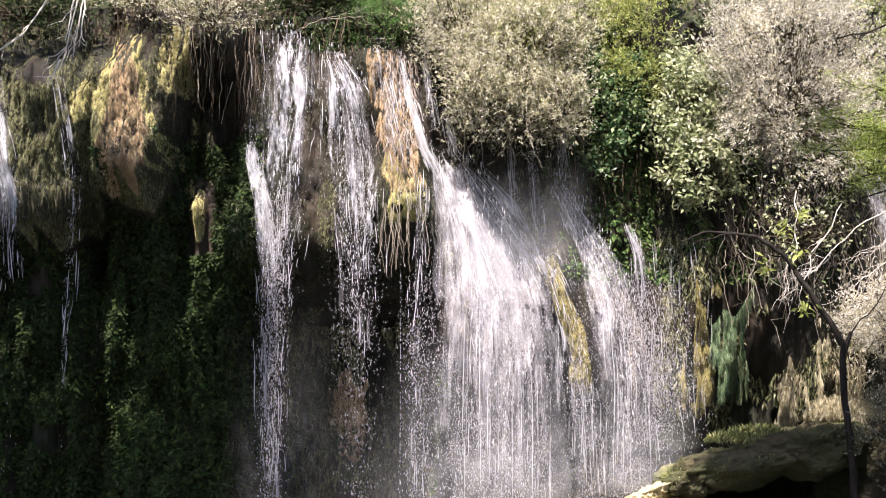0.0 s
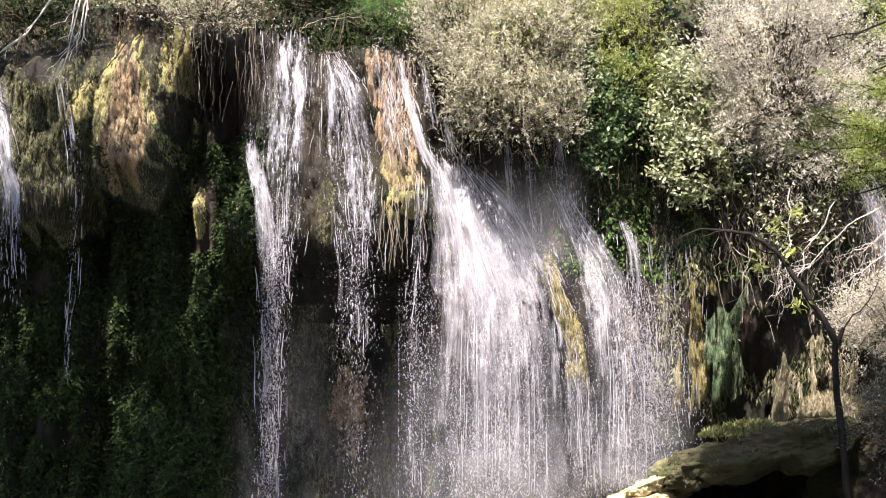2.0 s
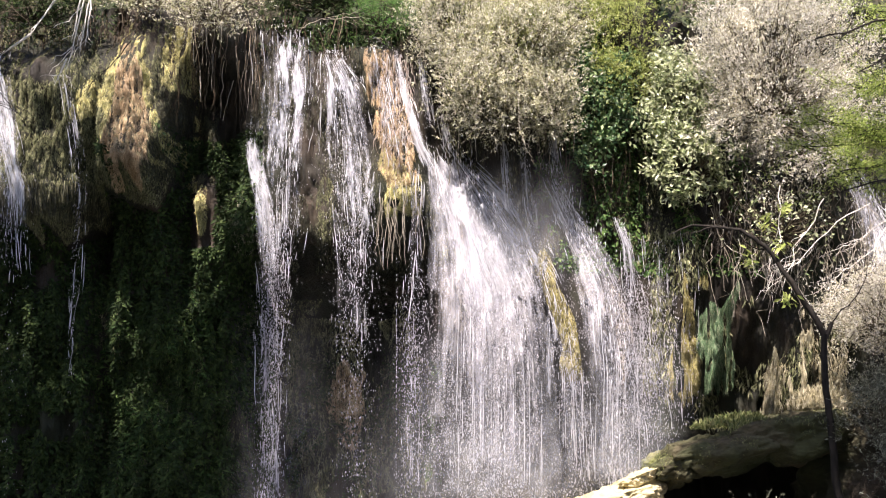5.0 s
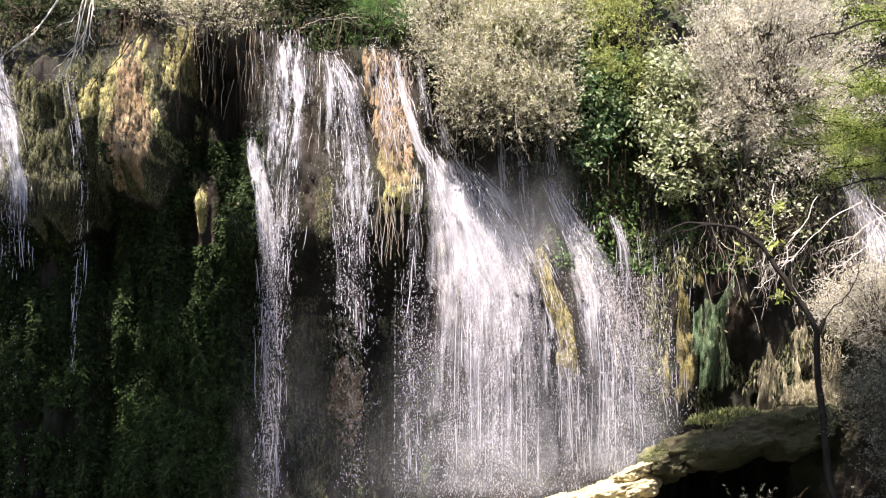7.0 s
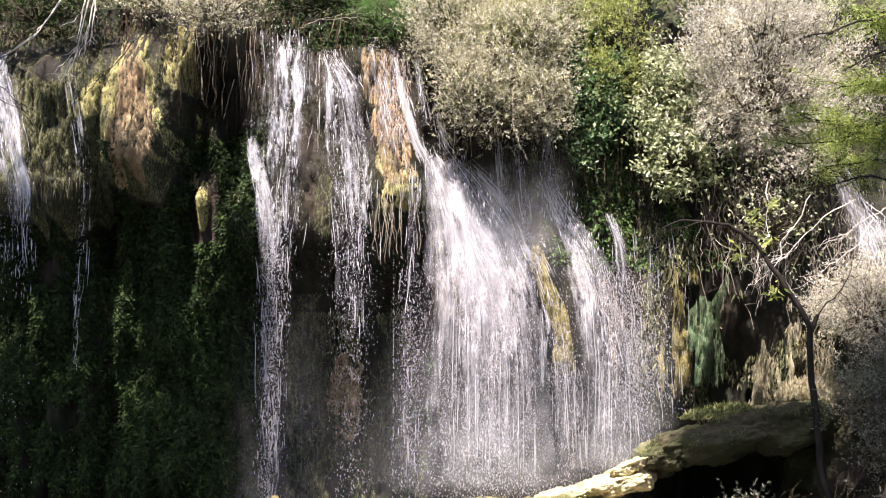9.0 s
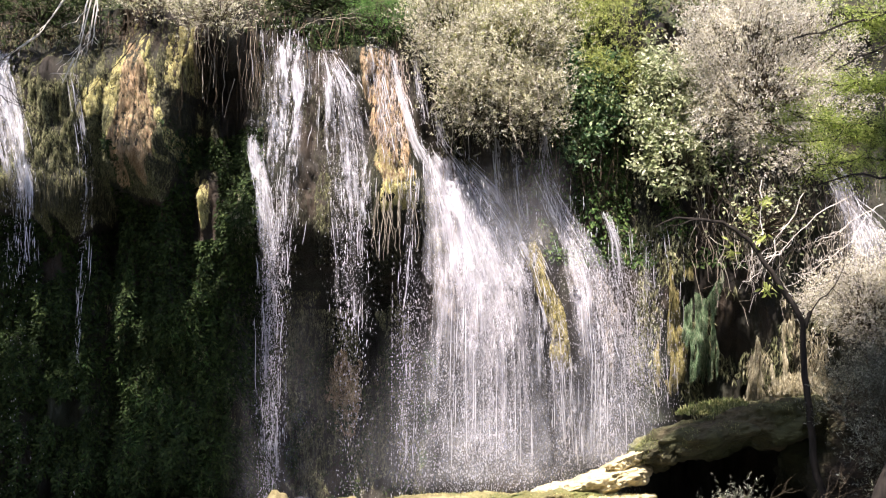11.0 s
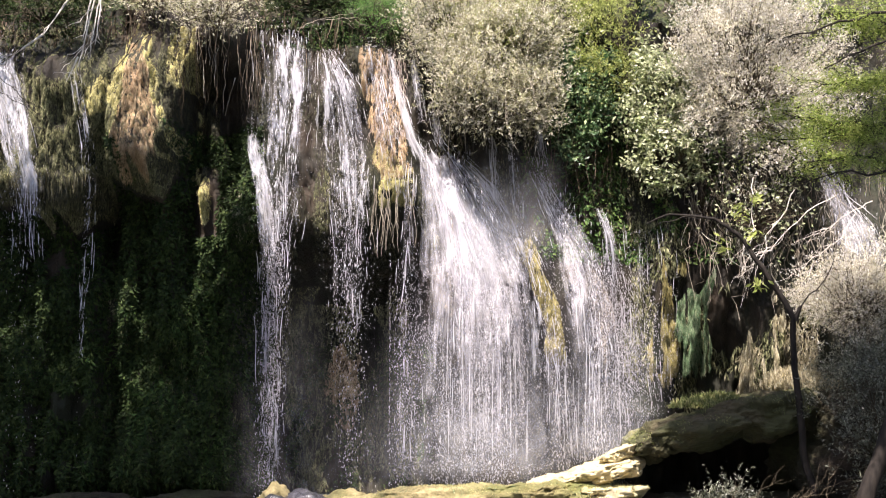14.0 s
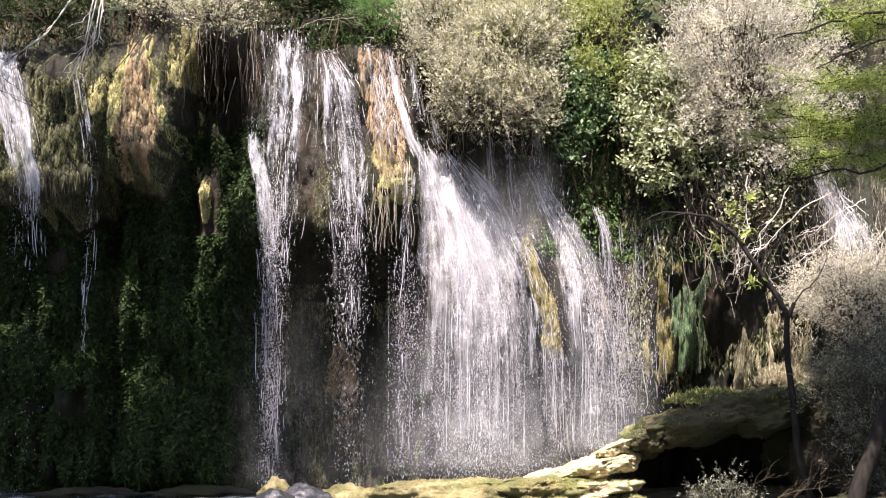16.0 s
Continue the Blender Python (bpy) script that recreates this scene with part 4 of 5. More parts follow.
def ledges():
    top = thing("rock_ledge", "pale sunlit limestone ledge under the broad fall", "rock")
    slab(top, "slab", (2.5, -1.3, 0.6), (0.78, 0.85, 0.24), M_LEDGE, 4, (0, -13, 0), 6, 0.18, 0.3, 0.06)
    slab(top, "slab", (1.9, -1.35, 0.44), (0.6, 0.7, 0.2), M_LEDGE, 5, (0, -12, 20), 6, 0.18, 0.3, 0.06)
    slab(top, "slab", (1.3, -1.3, 0.26), (0.5, 0.6, 0.16), M_LEDGE, 7, (0, -10, -10), 5, 0.3, 0.35, 0.08)
    slab(top, "slab", (2.95, -1.15, 0.86), (0.4, 0.7, 0.2), M_LEDGE, 6, (0, -20, -15), 6, 0.3, 0.35, 0.09)
    top = thing("rock_shelf", "low mossy yellow rock shelf in the pool", "rock")
    slab(top, "slab", (0.2, -1.9, 0.1), (1.6, 0.8, 0.46), M_MOSSROCK, 9, (0, -2, 0), 6, 0.26, 0.5, 0.02)
    slab(top, "slab", (1.5, -2.0, 0.17), (0.9, 0.7, 0.36), M_MOSSROCK, 10, (0, -4, 10), 6, 0.36, 0.5, 0.03)
    slab(top, "slab", (2.35, -2.0, 0.22), (0.75, 0.55, 0.26), M_LEDGE, 11, (0, -4, -8), 6, 0.4, 0.4, 0.05)
    slab(top, "slab", (2.9, -2.2, 0.06), (0.5, 0.5, 0.22), M_MOSSROCK, 8, (0, 6, -8), 5, 0.45, 0.4, 0.04)
    slab(top, "slab", (-1.1, -1.7, -0.12), (0.5, 0.5, 0.3), M_WETSTONE, 12, (0, 0, 0), 5, 0.25)
    top = thing("boulder", "grass-topped dark boulder overhanging a black hollow", "rock")
    slab(top, "slab", (4.15, -1.3, 1.3), (1.0, 1.05, 0.36), M_BOULDER, 13, (0, -10, 0), 6, 0.16, 0.6, 0.04)
    slab(top, "slab", (5.2, -1.2, 1.56), (1.0, 1.0, 0.42), M_BOULDER, 14, (0, -8, 0), 6, 0.18, 0.6, 0.04)
    slab(top, "slab", (3.4, -1.2, 1.08), (0.42, 0.75, 0.26), M_BOULDER, 16, (0, -25, 10), 6, 0.25, 0.5, 0.06)
    slab(top, "slab", (3.25, -0.9, 1.12), (0.28, 0.6, 0.14), M_MOSSROCK, 18, (0, -24, 10), 5, 0.3, 0.5, 0.06)
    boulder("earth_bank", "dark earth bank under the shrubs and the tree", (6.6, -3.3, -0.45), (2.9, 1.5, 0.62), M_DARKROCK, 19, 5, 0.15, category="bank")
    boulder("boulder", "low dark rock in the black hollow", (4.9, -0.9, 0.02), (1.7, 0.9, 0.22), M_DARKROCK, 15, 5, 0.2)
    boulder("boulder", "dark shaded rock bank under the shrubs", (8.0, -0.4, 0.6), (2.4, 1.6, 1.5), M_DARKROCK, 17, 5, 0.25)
    boulder("stone", "dark wet rounded stone in the pool", (-2.65, -2.3, 0.04), (0.33, 0.3, 0.22), M_WETSTONE, 21, 4, 0.12)
    boulder("stone", "dark wet rounded stone in the pool", (-2.25, -1.6, 0.05), (0.42, 0.35, 0.26), M_WETSTONE, 23, 4, 0.12)
    boulder("stone", "pale yellow stone splashed by the fall", (-2.8, -1.2, 0.14), (0.26, 0.26, 0.22), M_MOSSROCK, 25, 4, 0.2)
    boulder("stone", "brown stone at the foot of the wall", (-1.7, -0.7, 0.05), (0.5, 0.4, 0.2), M_MOSSROCK, 27, 4, 0.25)
    boulder("stone", "dark brown stone at the foot of the wall", (-4.3, 0.3, 0.05), (0.9, 0.5, 0.13), M_DARKROCK, 29, 4, 0.25)
    boulder("stone", "dark brown stone at the foot of the wall", (-6.2, 0.3, 0.02), (1.1, 0.5, 0.13), M_DARKROCK, 31, 4, 0.25)


ledges()


def moss_on(label, owner, n, length, width, material, seed, level):
    """Short moss in patches on the upper and outer faces of a thing's slabs."""
    r = np.random.default_rng(seed)
    spots = []
    for ob in bpy.data.objects[owner].children:
        v = np.array([ob.matrix_basis @ k.co for k in ob.data.vertices])
        nor = np.array([ob.matrix_basis.to_3x3() @ k.normal for k in ob.data.vertices])
        spots.append(v[(nor[:, 2] > -0.1) & (nor[:, 1] < 0.5)])
    p = np.concatenate(spots)
    p = p[r.integers(0, len(p), n)] + r.normal(0, 0.012, (n, 3))
    p = p[fbm(p[:, 0] * 4, p[:, 1] * 4, p[:, 2] * 5, seed=seed) > level]
    return patch("moss", label, "moss", blades(p, length, width, (0, -0.5, 0.1), 0.7, r), material)


moss_on("yellow-olive moss on the rock shelf", "rock_shelf", 26000, 0.04, 0.012, M_MOSS_OLIVE, 41, 0.0)
moss_on("deep green moss on the rock shelf", "rock_shelf", 14000, 0.05, 0.012, M_MOSS_DEEP, 42, 0.25)
moss_on("dull green moss on the boulder", "boulder", 22000, 0.045, 0.012, M_WEED, 43, 0.2)


def tufts(name, label, category, n, cx, cy, cz, rx, ry, length, material, seed):
    r = np.random.default_rng(seed)
    a, q = r.uniform(0, 6.28, n), np.sqrt(r.uniform(0, 1, n))
    p = np.stack([cx + rx * q * np.cos(a), cy + ry * q * np.sin(a), np.full(n, cz)], -1)
    p[:, 2] += 0.1 * (1 - q ** 2) * 2
    p = p[fbm(p[:, 0] * 3, p[:, 1] * 3, seed=seed) > -0.1]
    return patch(name, label, category, blades(p, length, 0.018, (0.1, -0.3, 0.9), 0.4, r), material)


tufts("grass", "green grass and weeds on top of the boulder", "grass", 3600, 4.6, -1.1, 1.62, 0.9, 0.7, 0.12, M_WEED, 81)
tufts("grass", "straw-coloured grass behind the boulder", "grass", 2200, 5.95, -0.7, 1.95, 0.7, 0.6, 0.22, M_GRASS, 82)


# ---------------------------------------------------------------- shrubs and trees
def crown_points(n, centre, radii, seed, hollow=0.35, clump=0.22, clumps=60):
    """Points in clumps over an uneven ellipsoid; also the clump centres."""
    r = np.random.default_rng(seed)
    d = unit(r.normal(0, 1, (clumps, 3)))
    q = r.uniform(hollow, 1.0, clumps) ** 0.6 * (1 + 0.4 * fbm(d[:, 0] * 2.4, d[:, 1] * 2.4, d[:, 2] * 2.4, 3, seed))
    c = np.asarray(centre) + d * q[:, None] * np.asarray(radii)
    k = r.integers(0, clumps, n)
    s = clump * r.uniform(0.5, 1.5, clumps)
    return c[k] + r.normal(0, 1, (n, 3)) * s[k][:, None] * np.array([1, 1, 0.8]), c


def shrub(name, label, category, centre, radii, n, size, material, seed, aspect=0.26, wood=M_BARK, root=None, droop=0.2, spread=0.9, clumps=60, clump=0.22, twigs=0.012, group="shrubs on the cliff", broad=False):
    r = np.random.default_rng(seed + 500)
    top = thing(name, label, category, group)
    p, c = crown_points(n, centre, radii, seed, clumps=clumps, clump=clump)
    root = np.asarray(root if root is not None else (centre[0], centre[1] + 0.5, centre[2] - radii[2] * 0.9))
    hub = root + (np.asarray(centre) - root) * 0.45
    pieces = [tube(wander(root, hub, 6, 0.06, r=r), (twigs * 4, twigs * 2.6), 6)]
    for q in c:
        pieces.append(tube(wander(hub, q, 7, 0.1, r=r), (twigs * 1.6, twigs * 0.35), 4))
        for _ in range(2):
            pieces.append(tube(wander(q, q + r.normal(0, clump * 1.6, 3), 5, 0.12, r=r), (twigs * 0.5, twigs * 0.2), 3))
    part("branchwork", (*join(*pieces), True), wood, top)
    if broad:
        geo = leaves(p, size, aspect, droop, spread=spread, r=r)
    else:
        per = 9
        k = p[: n // per]
        geo = sprays(k, unit(k - hub) * 0.7 + np.array([0, -0.2, 0.35]), per, 0.26, size, aspect, r)
    tagged(part("foliage", (*geo, False), material, top), kind="stuff")
    return top


shrub("shrub", "dense dry grey-beige shrub overhanging the cliff", "shrub", (0.95, -0.5, 7.75), (0.95, 0.6, 0.8), 24000, 0.058, M_GREY_LEAF, 101, clumps=64, clump=0.17)
shrub("shrub", "ragged grey-beige shrub hanging over the dark rock", "shrub", (0.35, -0.45, 7.3), (0.55, 0.4, 0.6), 9000, 0.058, M_GREY_LEAF, 135, clumps=34, clump=0.14)
shrub("shrub", "ragged grey-beige shrub with long bare stems", "shrub", (1.5, -0.5, 7.0), (0.42, 0.4, 0.65), 8000, 0.058, M_GREY_LEAF, 136, clumps=30, clump=0.13)
shrub("shrub", "dry grey-beige shrub with bare stems at the cliff edge", "shrub", (0.05, -0.1, 8.45), (0.8, 0.7, 0.75), 22000, 0.058, M_GREY_LEAF, 131, clumps=80, clump=0.19)
shrub("shrub", "grey-beige shrub with yellowing leaves", "shrub", (1.5, 0.0, 8.5), (0.8, 0.7, 0.8), 24000, 0.058, M_GREY_LEAF, 132, clumps=80, clump=0.19)
shrub("shrub", "thin dry shrub hanging under the grey-beige one", "shrub", (0.85, -0.5, 6.8), (0.8, 0.4, 0.35), 6000, 0.055, M_GREY_LEAF, 133, clumps=60, clump=0.16)
shrub("shrub", "yellowing shrub among the grey-beige ones", "shrub", (1.0, -0.2, 8.4), (0.9, 0.5, 0.6), 9000, 0.055, M_YELLOW_LEAF, 134, clumps=45, clump=0.15)
shrub("shrub", "yellow-green shrub above the cliff", "shrub", (2.85, 0.3, 8.2), (0.6, 0.6, 1.2), 20000, 0.055, M_YELLOW_LEAF, 102, clumps=60, clump=0.18)
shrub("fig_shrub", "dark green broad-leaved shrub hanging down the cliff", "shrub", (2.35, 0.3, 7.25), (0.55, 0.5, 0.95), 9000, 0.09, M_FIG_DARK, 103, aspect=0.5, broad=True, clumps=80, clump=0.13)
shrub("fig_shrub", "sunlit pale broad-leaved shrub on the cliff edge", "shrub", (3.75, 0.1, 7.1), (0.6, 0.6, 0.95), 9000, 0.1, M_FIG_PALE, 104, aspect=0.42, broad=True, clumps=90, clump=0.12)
shrub("fig_shrub", "pale broad leaves hanging over the hollow", "shrub", (4.0, -0.1, 6.05), (0.75, 0.5, 0.6), 2600, 0.11, M_FIG_PALE, 105, aspect=0.42, broad=True, clumps=60, clump=0.09)
shrub("shrub", "large silvery-grey dry shrub above the bank", "shrub", (5.3, -0.5, 7.5), (1.4, 0.9, 1.6), 60000, 0.056, M_SILVER_LEAF, 106, clumps=170, clump=0.18)
shrub("shrub", "silvery-grey dry shrub above the bank", "shrub", (7.2, 1.1, 7.7), (1.4, 0.6, 1.5), 38000, 0.058, M_SILVER_LEAF, 107, clumps=110, clump=0.2)
shrub("shrub", "bright green bush at the top of the fall", "shrub", (-1.25, 0.3, 8.65), (0.42, 0.4, 0.42), 9000, 0.034, M_GREEN_LEAF, 108, clumps=30, clump=0.12)
shrub("shrub", "brown-grey shrub over the cliff edge", "shrub", (-4.0, -1.0, 8.5), (0.8, 0.4, 0.45), 6000, 0.05, M_GREY_LEAF, 109, clumps=60, clump=0.15)
shrub("shrub", "dark ivy bush above the shaded fall", "shrub", (-7.0, -0.8, 8.6), (1.3, 0.6, 0.5), 9000, 0.08, M_FERN, 110, clumps=50, clump=0.16)
shrub("shrub", "dark leafy shrub above the lip of the fall", "shrub", (-2.3, 0.9, 9.3), (1.2, 0.5, 0.55), 9000, 0.08, M_FERN, 111, clumps=50, clump=0.16)
shrub("shrub", "grey twiggy shrub with small leaves on the bank", "shrub", (6.9, -1.4, 3.45), (1.1, 0.6, 0.65), 26000, 0.05, M_SILVER_LEAF, 112, clumps=90, clump=0.16)
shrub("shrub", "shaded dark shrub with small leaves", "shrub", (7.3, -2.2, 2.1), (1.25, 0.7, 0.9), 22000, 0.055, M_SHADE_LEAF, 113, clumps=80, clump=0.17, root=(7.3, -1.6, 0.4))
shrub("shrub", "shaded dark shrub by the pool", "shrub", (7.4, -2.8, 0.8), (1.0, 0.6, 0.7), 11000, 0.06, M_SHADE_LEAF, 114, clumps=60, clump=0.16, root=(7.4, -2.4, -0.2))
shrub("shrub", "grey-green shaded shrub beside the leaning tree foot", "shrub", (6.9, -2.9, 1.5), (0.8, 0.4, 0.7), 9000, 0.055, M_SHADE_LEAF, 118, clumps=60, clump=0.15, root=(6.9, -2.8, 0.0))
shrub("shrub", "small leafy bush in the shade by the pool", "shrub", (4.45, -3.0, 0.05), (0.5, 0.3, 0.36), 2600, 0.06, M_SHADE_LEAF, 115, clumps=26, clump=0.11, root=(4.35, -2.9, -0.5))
shrub("shrub", "leafy vines hanging in the hollow", "shrub", (5.4, -0.6, 5.1), (1.0, 0.5, 0.8), 420, 0.08, M_FIG_PALE, 116, broad=True, aspect=0.5, clumps=60, clump=0.16)

shrub("shrub", "dry beige shrub with bare stems over the mossy cone", "shrub", (-5.2, -0.5, 8.85), (0.6, 0.4, 0.32), 3500, 0.05, M_GREY_LEAF, 117, clumps=60, clump=0.14)

# far growth on the slope above
r_h = np.random.default_rng(200)
hx, hu = r_h.uniform(-12, 12, 40000), r_h.uniform(0, 0.35, 40000)
hp = np.stack([hx, face(hx, 8.7) + hu * 24, 8.55 + 11 * hu ** 0.9 + 0.2], -1) + r_h.normal(0, 0.3, (40000, 3))
patch("undergrowth", "green undergrowth on the slope above the cliff", "undergrowth", leaves(hp, 0.13, 0.45, r=r_h), M_HILL)


def limb(a, b, ra, rb, n=9, crook=0.03, sag=0.0, sides=8, r=rng):
    return tube(wander(a, b, n, crook, sag, r), (ra, rb), sides)


def bank_tree():
    """The thin dark tree with a fork, before the bank."""
    top = thing("tree", "thin dark forked tree leaning over the bank", "tree", at=(0, 0, 0))
    r = np.random.default_rng(301)
    y = -2.4
    part("trunk", (*join(limb((5.9, y, -0.3), (5.61, y, 1.76), 0.07, 0.055, r=r), limb((5.61, y, 1.76), (5.55, y, 3.06), 0.055, 0.048, r=r)), True), M_BARK_DARK, top)
    part("limb", (*join(limb((5.55, y, 3.06), (5.09, y, 3.85), 0.05, 0.042, r=r), limb((5.09, y, 3.85), (4.69, y, 4.4), 0.042, 0.035, r=r), limb((4.69, y, 4.4), (4.32, y, 4.65), 0.035, 0.027, r=r), limb((4.32, y, 4.65), (3.59, y, 4.72), 0.027, 0.016, r=r), limb((3.59, y, 4.72), (3.22, y, 4.57), 0.016, 0.006, r=r)), True), M_BARK_DARK, top)
    part("limb", (*limb((5.57, y, 3.01), (5.67, y, 3.25), 0.045, 0.03, 6, r=r), True), M_BARK_DARK, top)
    for a, b in (((4.32, y, 4.65), (3.67, y, 3.99)), ((4.73, y, 4.36), (4.32, y, 4.5)), ((5.09, y, 3.85), (5.65, y, 4.5)), ((5.67, y, 3.23), (6.24, y, 4.13)), ((4.05, y, 4.68), (3.36, y, 4.54))):
        part("twig", (*limb(a, b, 0.012, 0.004, 8, 0.14, r=r, sides=4), True), M_BARK_DARK, top)
    cl = np.array([(4.71, y, 4.72), (4.42, y, 4.2), (5.02, y, 3.6), (4.97, y, 4.96), (4.91, y, 4.38)])
    p = np.repeat(cl, 24, axis=0) + r.normal(0, 0.06, (120, 3))
    part("foliage", (*leaves(p, 0.12, 0.35, r=r), False), M_YELLOW_LEAF, top)


def feather_tree():
    """The fresh green tree whose crown reaches in from the bank; its trunk stands beside the shrubs."""
    top = thing("tree", "fresh green feathery-leaved tree reaching over the bank", "tree")
    r = np.random.default_rng(302)
    part("trunk", (*join(limb((9.6, -1.7, -0.3), (9.3, -1.9, 4.0), 0.22, 0.16, r=r), limb((9.3, -1.9, 4.0), (9.0, -2.0, 9.5), 0.16, 0.08, r=r)), True), M_BARK_DARK, top)
    ends = []
    for a, b in (((8.9, -2.2, 8.3), (5.45, -2.6, 7.55)), ((8.9, -2.2, 7.9), (6.1, -2.6, 7.05)), ((9.1, -2.2, 5.6), (5.75, -2.6, 5.2))):
        path = wander(a, b, 14, 0.05, -0.12, r)
        arm = part("limb", (*tube(path, (0.04, 0.009), 6), True), M_BARK_DARK, top)
        for q in path[5:]:
            part("twig", (*tube(wander(q, q + r.normal(0, 1, 3) * np.array([0.3, 0.1, 0.22]) + np.array([-0.2, 0, 0]), 6, 0.1, r=r), (0.009, 0.003), 3), True), M_BARK_DARK, arm)
    for a, b, ra in (((9.25, -1.9, 5.0), (5.9, -2.1, 5.6), 0.04), ((9.2, -1.9, 5.6), (5.6, -2.1, 6.4), 0.04), ((9.2, -1.9, 6.2), (5.4, -2.0, 6.0), 0.04), ((9.1, -1.9, 6.6), (6.2, -2.1, 6.9), 0.04), ((9.0, -1.9, 7.6), (6.5, -2.1, 8.0), 0.04)):
        path = wander(a, b, 14, 0.05, -0.15, r)
        part("limb", (*tube(path, (ra, 0.008), 6), True), M_BARK_DARK, top)
        for q in path[4:]:
            for _ in range(5):
                e = q + r.normal(0, 1, 3) * np.array([0.42, 0.3, 0.28])
                ends.append((q, e))
    # two crowns added out of view, placed to shade the boulder and the bank
    for shade_canopy, size, n, seed in ((np.array((3.5, -5.5, 11.7)), (1.1, 1.0, 0.7), 20000, 304), (np.array((6.6, -5.5, 9.95)), (1.8, 0.9, 0.3), 22000, 308)):
        part("limb", (*tube(wander((9.0, -2.0, 9.4), shade_canopy, 10, 0.05, r=r), (0.09, 0.02), 6), True), M_BARK_DARK, top)
        q, hubs = crown_points(n, shade_canopy, size, seed, 0.1, 0.24, 70)
        ends += [(shade_canopy, h) for h in hubs[:20]]
        tagged(part("foliage", (*leaves(q, 0.13, 0.4, r=r), False), M_FEATHER, top), kind="stuff")
    tagged(part("twigwork", (*join(*[tube(wander(a, b, 5, 0.12, r=r), (0.008, 0.003), 3) for a, b in ends]), True), M_BARK_DARK, top), kind="stuff")
    u = r.uniform(0.2, 1.1, (150, len(ends) - 40, 1))
    a, b = np.array([k[0] for k in ends[:-40]]), np.array([k[1] for k in ends[:-40]])
    p = (a + (b - a) * u).reshape(-1, 3)
    p = p + r.normal(0, 0.09, p.shape) * np.array([1.2, 1, 0.6])
    part("foliage", (*leaves(p, 0.055, 0.26, 0.1, (0, -0.4, 0.8), 0.6, r), False), M_FEATHER, top)
    top.location, top.scale = (0, -2.35, 0.16), (0.91, 0.91, 0.91)


def near_trunk():
    top = thing("tree", "mossy leaning tree foot at the pool's edge", "tree")
    r = np.random.default_rng(303)
    y = -3.6
    part("trunk", (*join(limb((6.12, y, -0.4), (6.5, y, 0.8), 0.16, 0.12, r=r), limb((6.5, y, 0.8), (7.2, y, 2.6), 0.12, 0.1, r=r)), True), M_BARK_DARK, top)
    part("root", (*limb((6.2, y, -0.05), (5.75, y - 0.1, -0.4), 0.1, 0.05, r=r), True), M_BARK_DARK, top)
    part("root", (*limb((6.4, y, 0.0), (6.6, y - 0.2, -0.5), 0.11, 0.08, r=r), True), M_BARK_DARK, top)


def ivy_trunk():
    top = thing("tree", "dark ivy-clad trunk behind the shrubs", "tree")
    r = np.random.default_rng(307)
    part("trunk", (*limb((3.4, 0.9, 8.0), (3.6, 0.9, 12.0), 0.16, 0.12, r=r), True), M_BARK_DARK, top)
    u = r.uniform(0, 1, 900)
    p = np.stack([3.4 + 0.2 * u + r.normal(0, 0.12, 900), 0.85 + r.normal(0, 0.1, 900), 8.0 + 3 * u], -1)
    tagged(part("ivy", (*leaves(p, 0.08, 0.6, r=r), False), M_FERN, top), kind="stuff")


def shade_tree():
    """An unseen tree, added on the bank so that its shade lies on the dark part of the wall."""
    top = thing("tree", "leafy tree added out of view to shade the wall", "tree")
    r = np.random.default_rng(305)
    c = np.array((-7.7, -6.2, 11.75))
    part("trunk", (*join(limb((-12.5, -6.5, -0.4), (-12.0, -6.2, 6.0), 0.26, 0.2, r=r), limb((-12.0, -6.2, 6.0), c, 0.2, 0.06, r=r)), True), M_BARK, top)
    q, hubs = crown_points(66000, c, (3.4, 0.8, 1.7), 306, 0.1, 0.32, 130)
    for h in hubs[:30]:
        part("branch", (*limb(c + (h - c) * 0.05, h, 0.04, 0.01, 6, r=r, sides=4), True), M_BARK, top)
    tagged(part("foliage", (*leaves(q, 0.14, 0.45, r=r), False), M_GREEN_LEAF, top), kind="stuff")
    # further lobes, set only to block sun from patches the crown leaves lit
    for k, (lobe, size) in enumerate((((-5.35, -6.15, 13.9), (0.45, 0.7, 1.3)), ((-9.6, -6.15, 13.2), (1.3, 0.7, 1.2)))):
        part("branch", (*limb(c, lobe, 0.06, 0.02, 8, r=r, sides=5), True), M_BARK, top)
        q, hubs = crown_points(14000, lobe, size, 310 + k, 0.1, 0.2, 50)
        tagged(part("foliage", (*leaves(q, 0.14, 0.45, r=r), False), M_GREEN_LEAF, top), kind="stuff")


bank_tree()
ivy_trunk()
shade_tree()
feather_tree()
near_trunk()


def dead_branches(name, label, pairs, radius, material, seed, twigs=3, crook=0.08, sag=0.0):
    r = np.random.default_rng(seed)
    for a, b in pairs:
        top = thing(name, label, "branch", "dead branches")
        path = wander(a, b, 12, crook, sag, r)
        stem = part("stem", (*tube(path, (radius, radius * 0.35), 6), True), material, top)
        for _ in range(twigs):
            q = path[r.integers(3, 11)]
            e = q + (np.asarray(b) - np.asarray(a)) * r.uniform(0.2, 0.45) + r.normal(0, 0.12, 3)
            part("twig", (*tube(wander(q, e, 7, 0.14, r=r), (radius * 0.4, radius * 0.15), 4), True), material, stem)


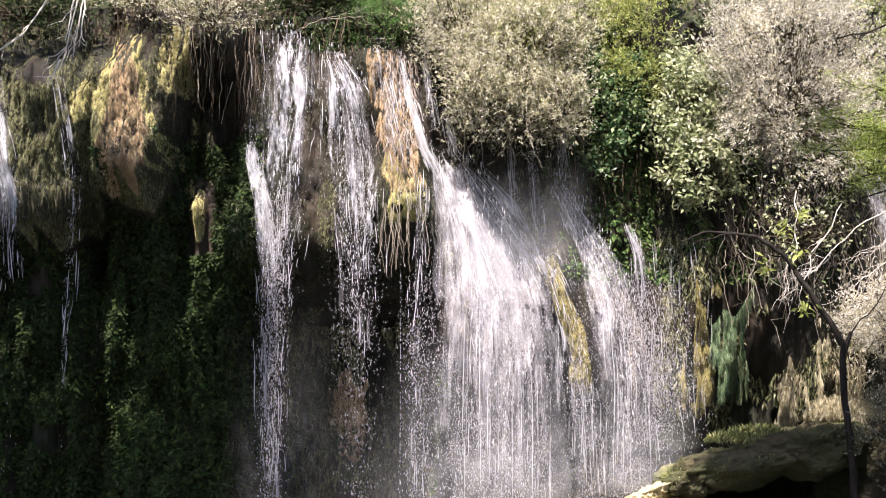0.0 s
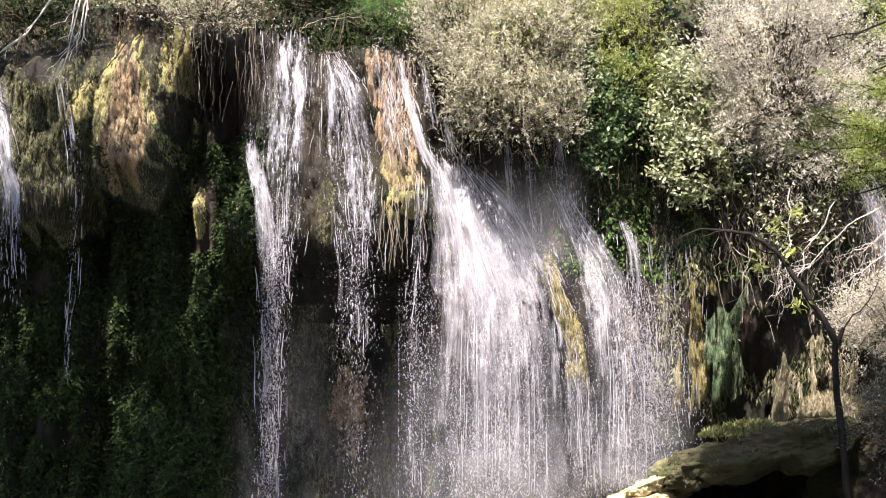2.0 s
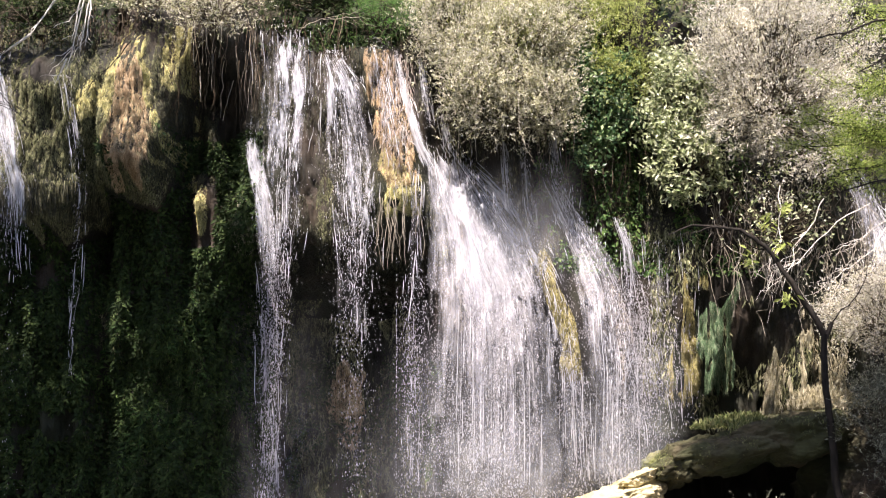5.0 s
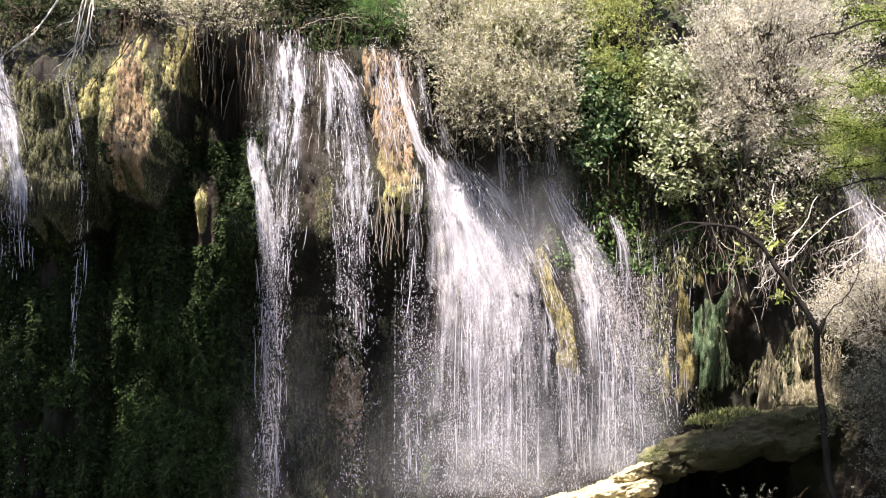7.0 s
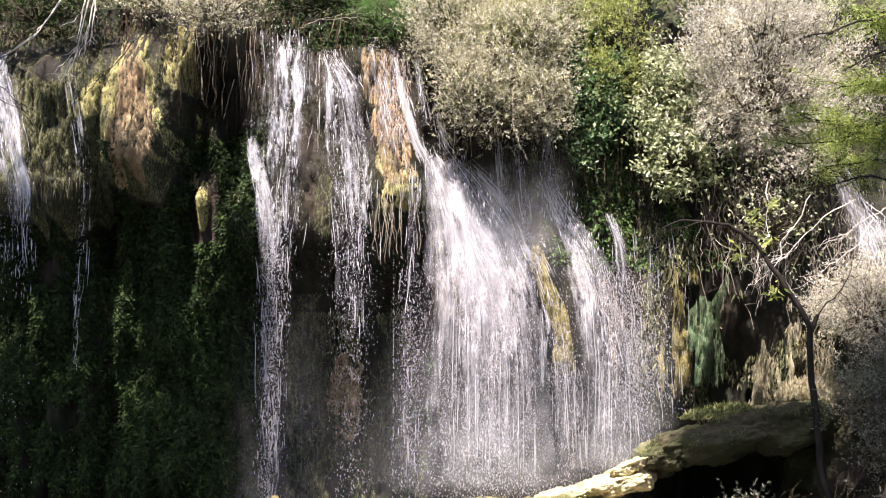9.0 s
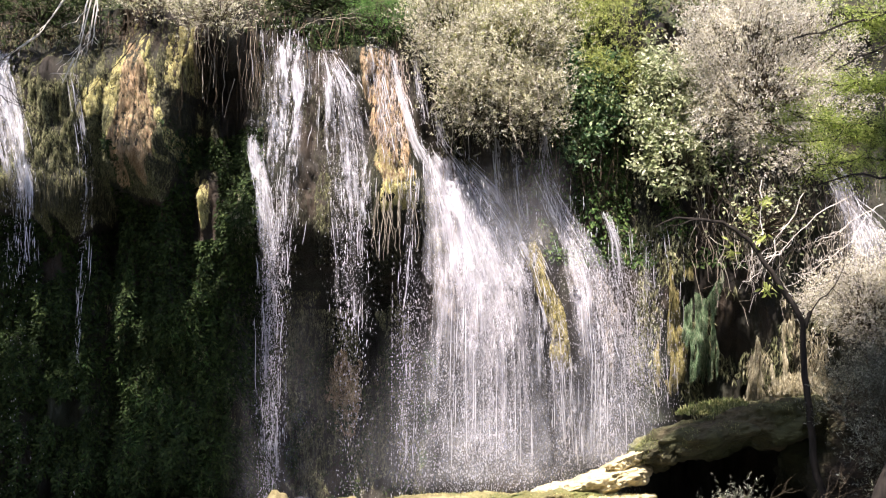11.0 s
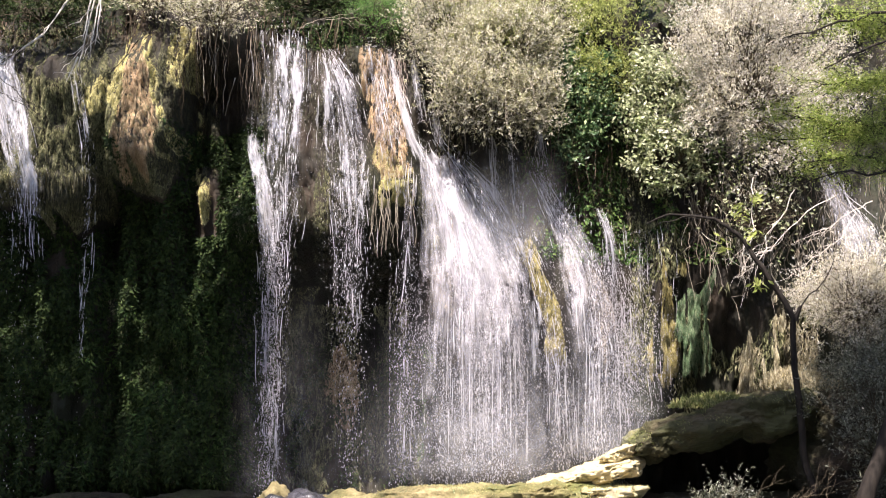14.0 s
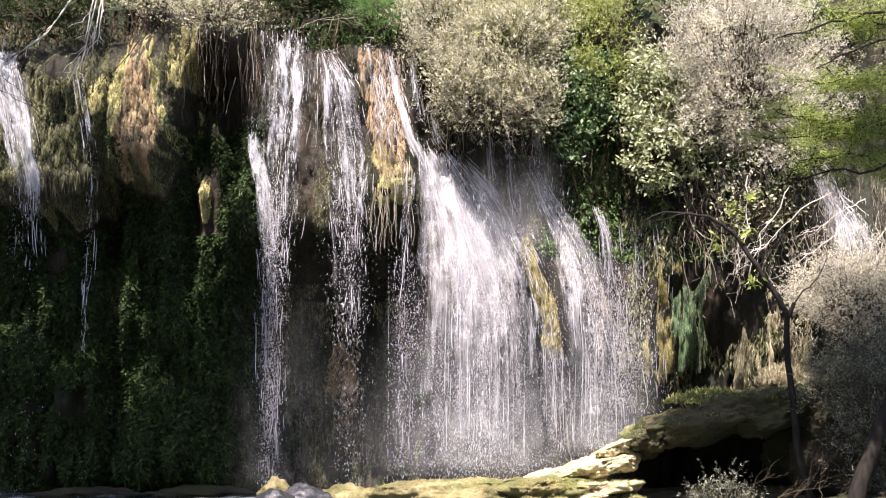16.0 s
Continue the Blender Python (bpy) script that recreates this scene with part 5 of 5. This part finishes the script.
dead_branches("dead_branch", "bleached bare branch hanging at the cliff top",
              [((-5.7, -2.2, 8.54), (-5.98, -2.3, 7.15)), ((-5.66, -2.2, 8.54), (-5.81, -2.2, 7.49)), ((-5.62, -2.2, 8.54), (-5.73, -2.2, 7.54)), ((-5.77, -2.2, 8.54), (-5.91, -2.3, 7.61)), ((-5.98, -2.3, 7.32), (-6.16, -2.3, 6.9))], 0.016, M_BARK_PALE, 401, 4, 0.02)
dead_branches("dead_branch", "long pale bare branch at the cliff top", [((-6.05, -2.2, 8.51), (-6.55, -2.3, 7.7)), ((-6.55, -2.3, 7.7), (-7.28, -2.3, 7.18))], 0.022, M_BARK_PALE, 406, 1, 0.015)
dead_branches("dead_branch", "long thin dark branch before the shaded fall",
              [((-6.55, -2.3, 7.8), (-7.4, -2.3, 7.0)), ((-7.6, -2.3, 7.3), (-6.65, -2.3, 6.4)), ((-7.6, -2.3, 6.9), (-6.8, -2.3, 6.5)), ((-5.0, -2.3, 7.6), (-5.9, -2.3, 6.6))], 0.009, M_BARK_DARK, 402, 6, 0.05)
dead_branches("dead_branch", "thin bare twig at the shaded cliff top",
              [((-7.3, -1.9, 8.5), (-6.6, -2.0, 7.9)), ((-7.4, -1.9, 8.1), (-6.5, -2.0, 8.2)), ((-6.9, -1.9, 8.6), (-7.3, -2.0, 7.6)), ((-5.3, -1.8, 8.5), (-5.1, -1.9, 7.6)), ((-5.0, -1.8, 8.5), (-4.7, -1.9, 7.5)), ((-4.4, -1.9, 8.5), (-4.2, -2.0, 7.4))], 0.007, M_BARK, 407, 5, 0.08)
dead_branches("dead_branch", "pale bare stem in front of the grey-beige shrub",
              [((-0.4, -0.8, 8.9), (-0.55, -0.9, 7.9)), ((-0.2, -0.8, 8.9), (-0.5, -1.0, 7.7)), ((0.2, -1.0, 8.7), (-0.2, -1.2, 7.2)), ((0.5, -1.3, 7.6), (0.3, -1.4, 6.4)), ((1.4, -1.2, 7.4), (1.7, -1.3, 6.3)), ((1.0, -1.3, 7.0), (1.15, -1.4, 6.0))], 0.005, M_VINE, 408, 5, 0.08)
dead_branches("dead_branch", "bare grey branch fallen by the pool",
              [((4.8, -3.4, -0.1), (6.4, -3.3, 0.75)), ((5.0, -3.5, -0.2), (5.9, -3.2, 0.8)), ((6.0, -3.6, -0.2), (7.4, -3.4, 0.6)), ((3.9, -3.2, 0.1), (5.4, -3.4, 0.12)), ((4.6, -3.3, -0.2), (5.7, -3.4, 0.5)), ((5.2, -3.4, -0.1), (6.9, -3.3, 0.35)), ((5.5, -3.5, -0.2), (6.0, -3.3, 1.1)), ((5.9, -3.4, -0.2), (6.6, -3.3, 1.0)), ((4.4, -3.3, 0.0), (5.1, -3.4, 0.55))], 0.006, M_BARK, 403, 7, 0.12)
dead_branches("dead_branch", "pale drooping twig on the bank",
              [((6.9, -1.3, 4.9), (5.7, -1.6, 3.9)), ((6.6, -1.3, 5.2), (5.0, -1.5, 4.1)), ((7.2, -1.2, 5.1), (6.1, -1.5, 4.5)), ((5.2, -1.2, 5.5), (5.0, -1.4, 3.9)), ((5.9, -1.2, 5.3), (4.8, -1.4, 3.8)), ((7.6, -1.3, 4.7), (6.6, -1.5, 4.0))], 0.008, M_BARK_PALE, 404, 6, 0.1, 0.15)
dead_branches("dead_branch", "thin bare twig across the top of the fall",
              [((-2.6, -0.3, 8.3), (-1.5, -0.4, 8.65)), ((-2.2, -0.3, 8.45), (-1.3, -0.4, 8.3)), ((-0.7, -0.5, 8.6), (-0.5, -0.6, 7.6))], 0.005, M_VINE, 405, 3)


# ---------------------------------------------------------------- what moves
def motions():
    """Each cluster of drops leaves the rock, speeds up as it falls, sinks in the pool and starts again."""
    for ob, phase, a, b in WATER:
        a, b = np.array(a), np.array(b)
        tall = a[2] - b[2]
        period = math.sqrt(2 * tall / 9.81) * 1.25
        cycle = [k / FPS / period + phase for k in range(482)]
        rows = []
        for k in range(481):
            jump = math.floor(cycle[k]) != math.floor(cycle[k + 1]) or (k and math.floor(cycle[k]) != math.floor(cycle[k - 1]))
            if k % 3 and not jump:
                continue
            u = cycle[k] % 1.0
            s = 0.35 * u + 0.65 * u * u
            p = a + (b - a) * np.array([min(1, s * 1.6), min(1, s * 1.6), s])
            rows.append((k / FPS, Matrix.Translation(Vector(p))))
        walk(ob, rows)
    for ob, phase, xx, yy, zz in SHREDS:
        period = math.sqrt(2 * (zz[0] - zz[-1]) / 9.81) * 1.35
        rows = []
        for k in range(481):
            u = (k / FPS / period + phase) % 1.0
            at = (0.45 * u + 0.55 * u * u) * (len(zz) - 1)
            p = [float(np.interp(at, np.arange(len(zz)), q)) for q in (xx, yy, zz)]
            rows.append((k / FPS, Matrix.Translation(Vector(p))))
        walk(ob, rows)
    # threads and beads run down the rock, a short way at a time
    for ob, phase, way, period in RUNS:
        rows = []
        for k in range(481):
            u = (k / FPS / period + phase) % 1.0
            rows.append((k / FPS, Matrix.Translation(Vector(way * (u - 0.5)))))
        walk(ob, rows)


motions()
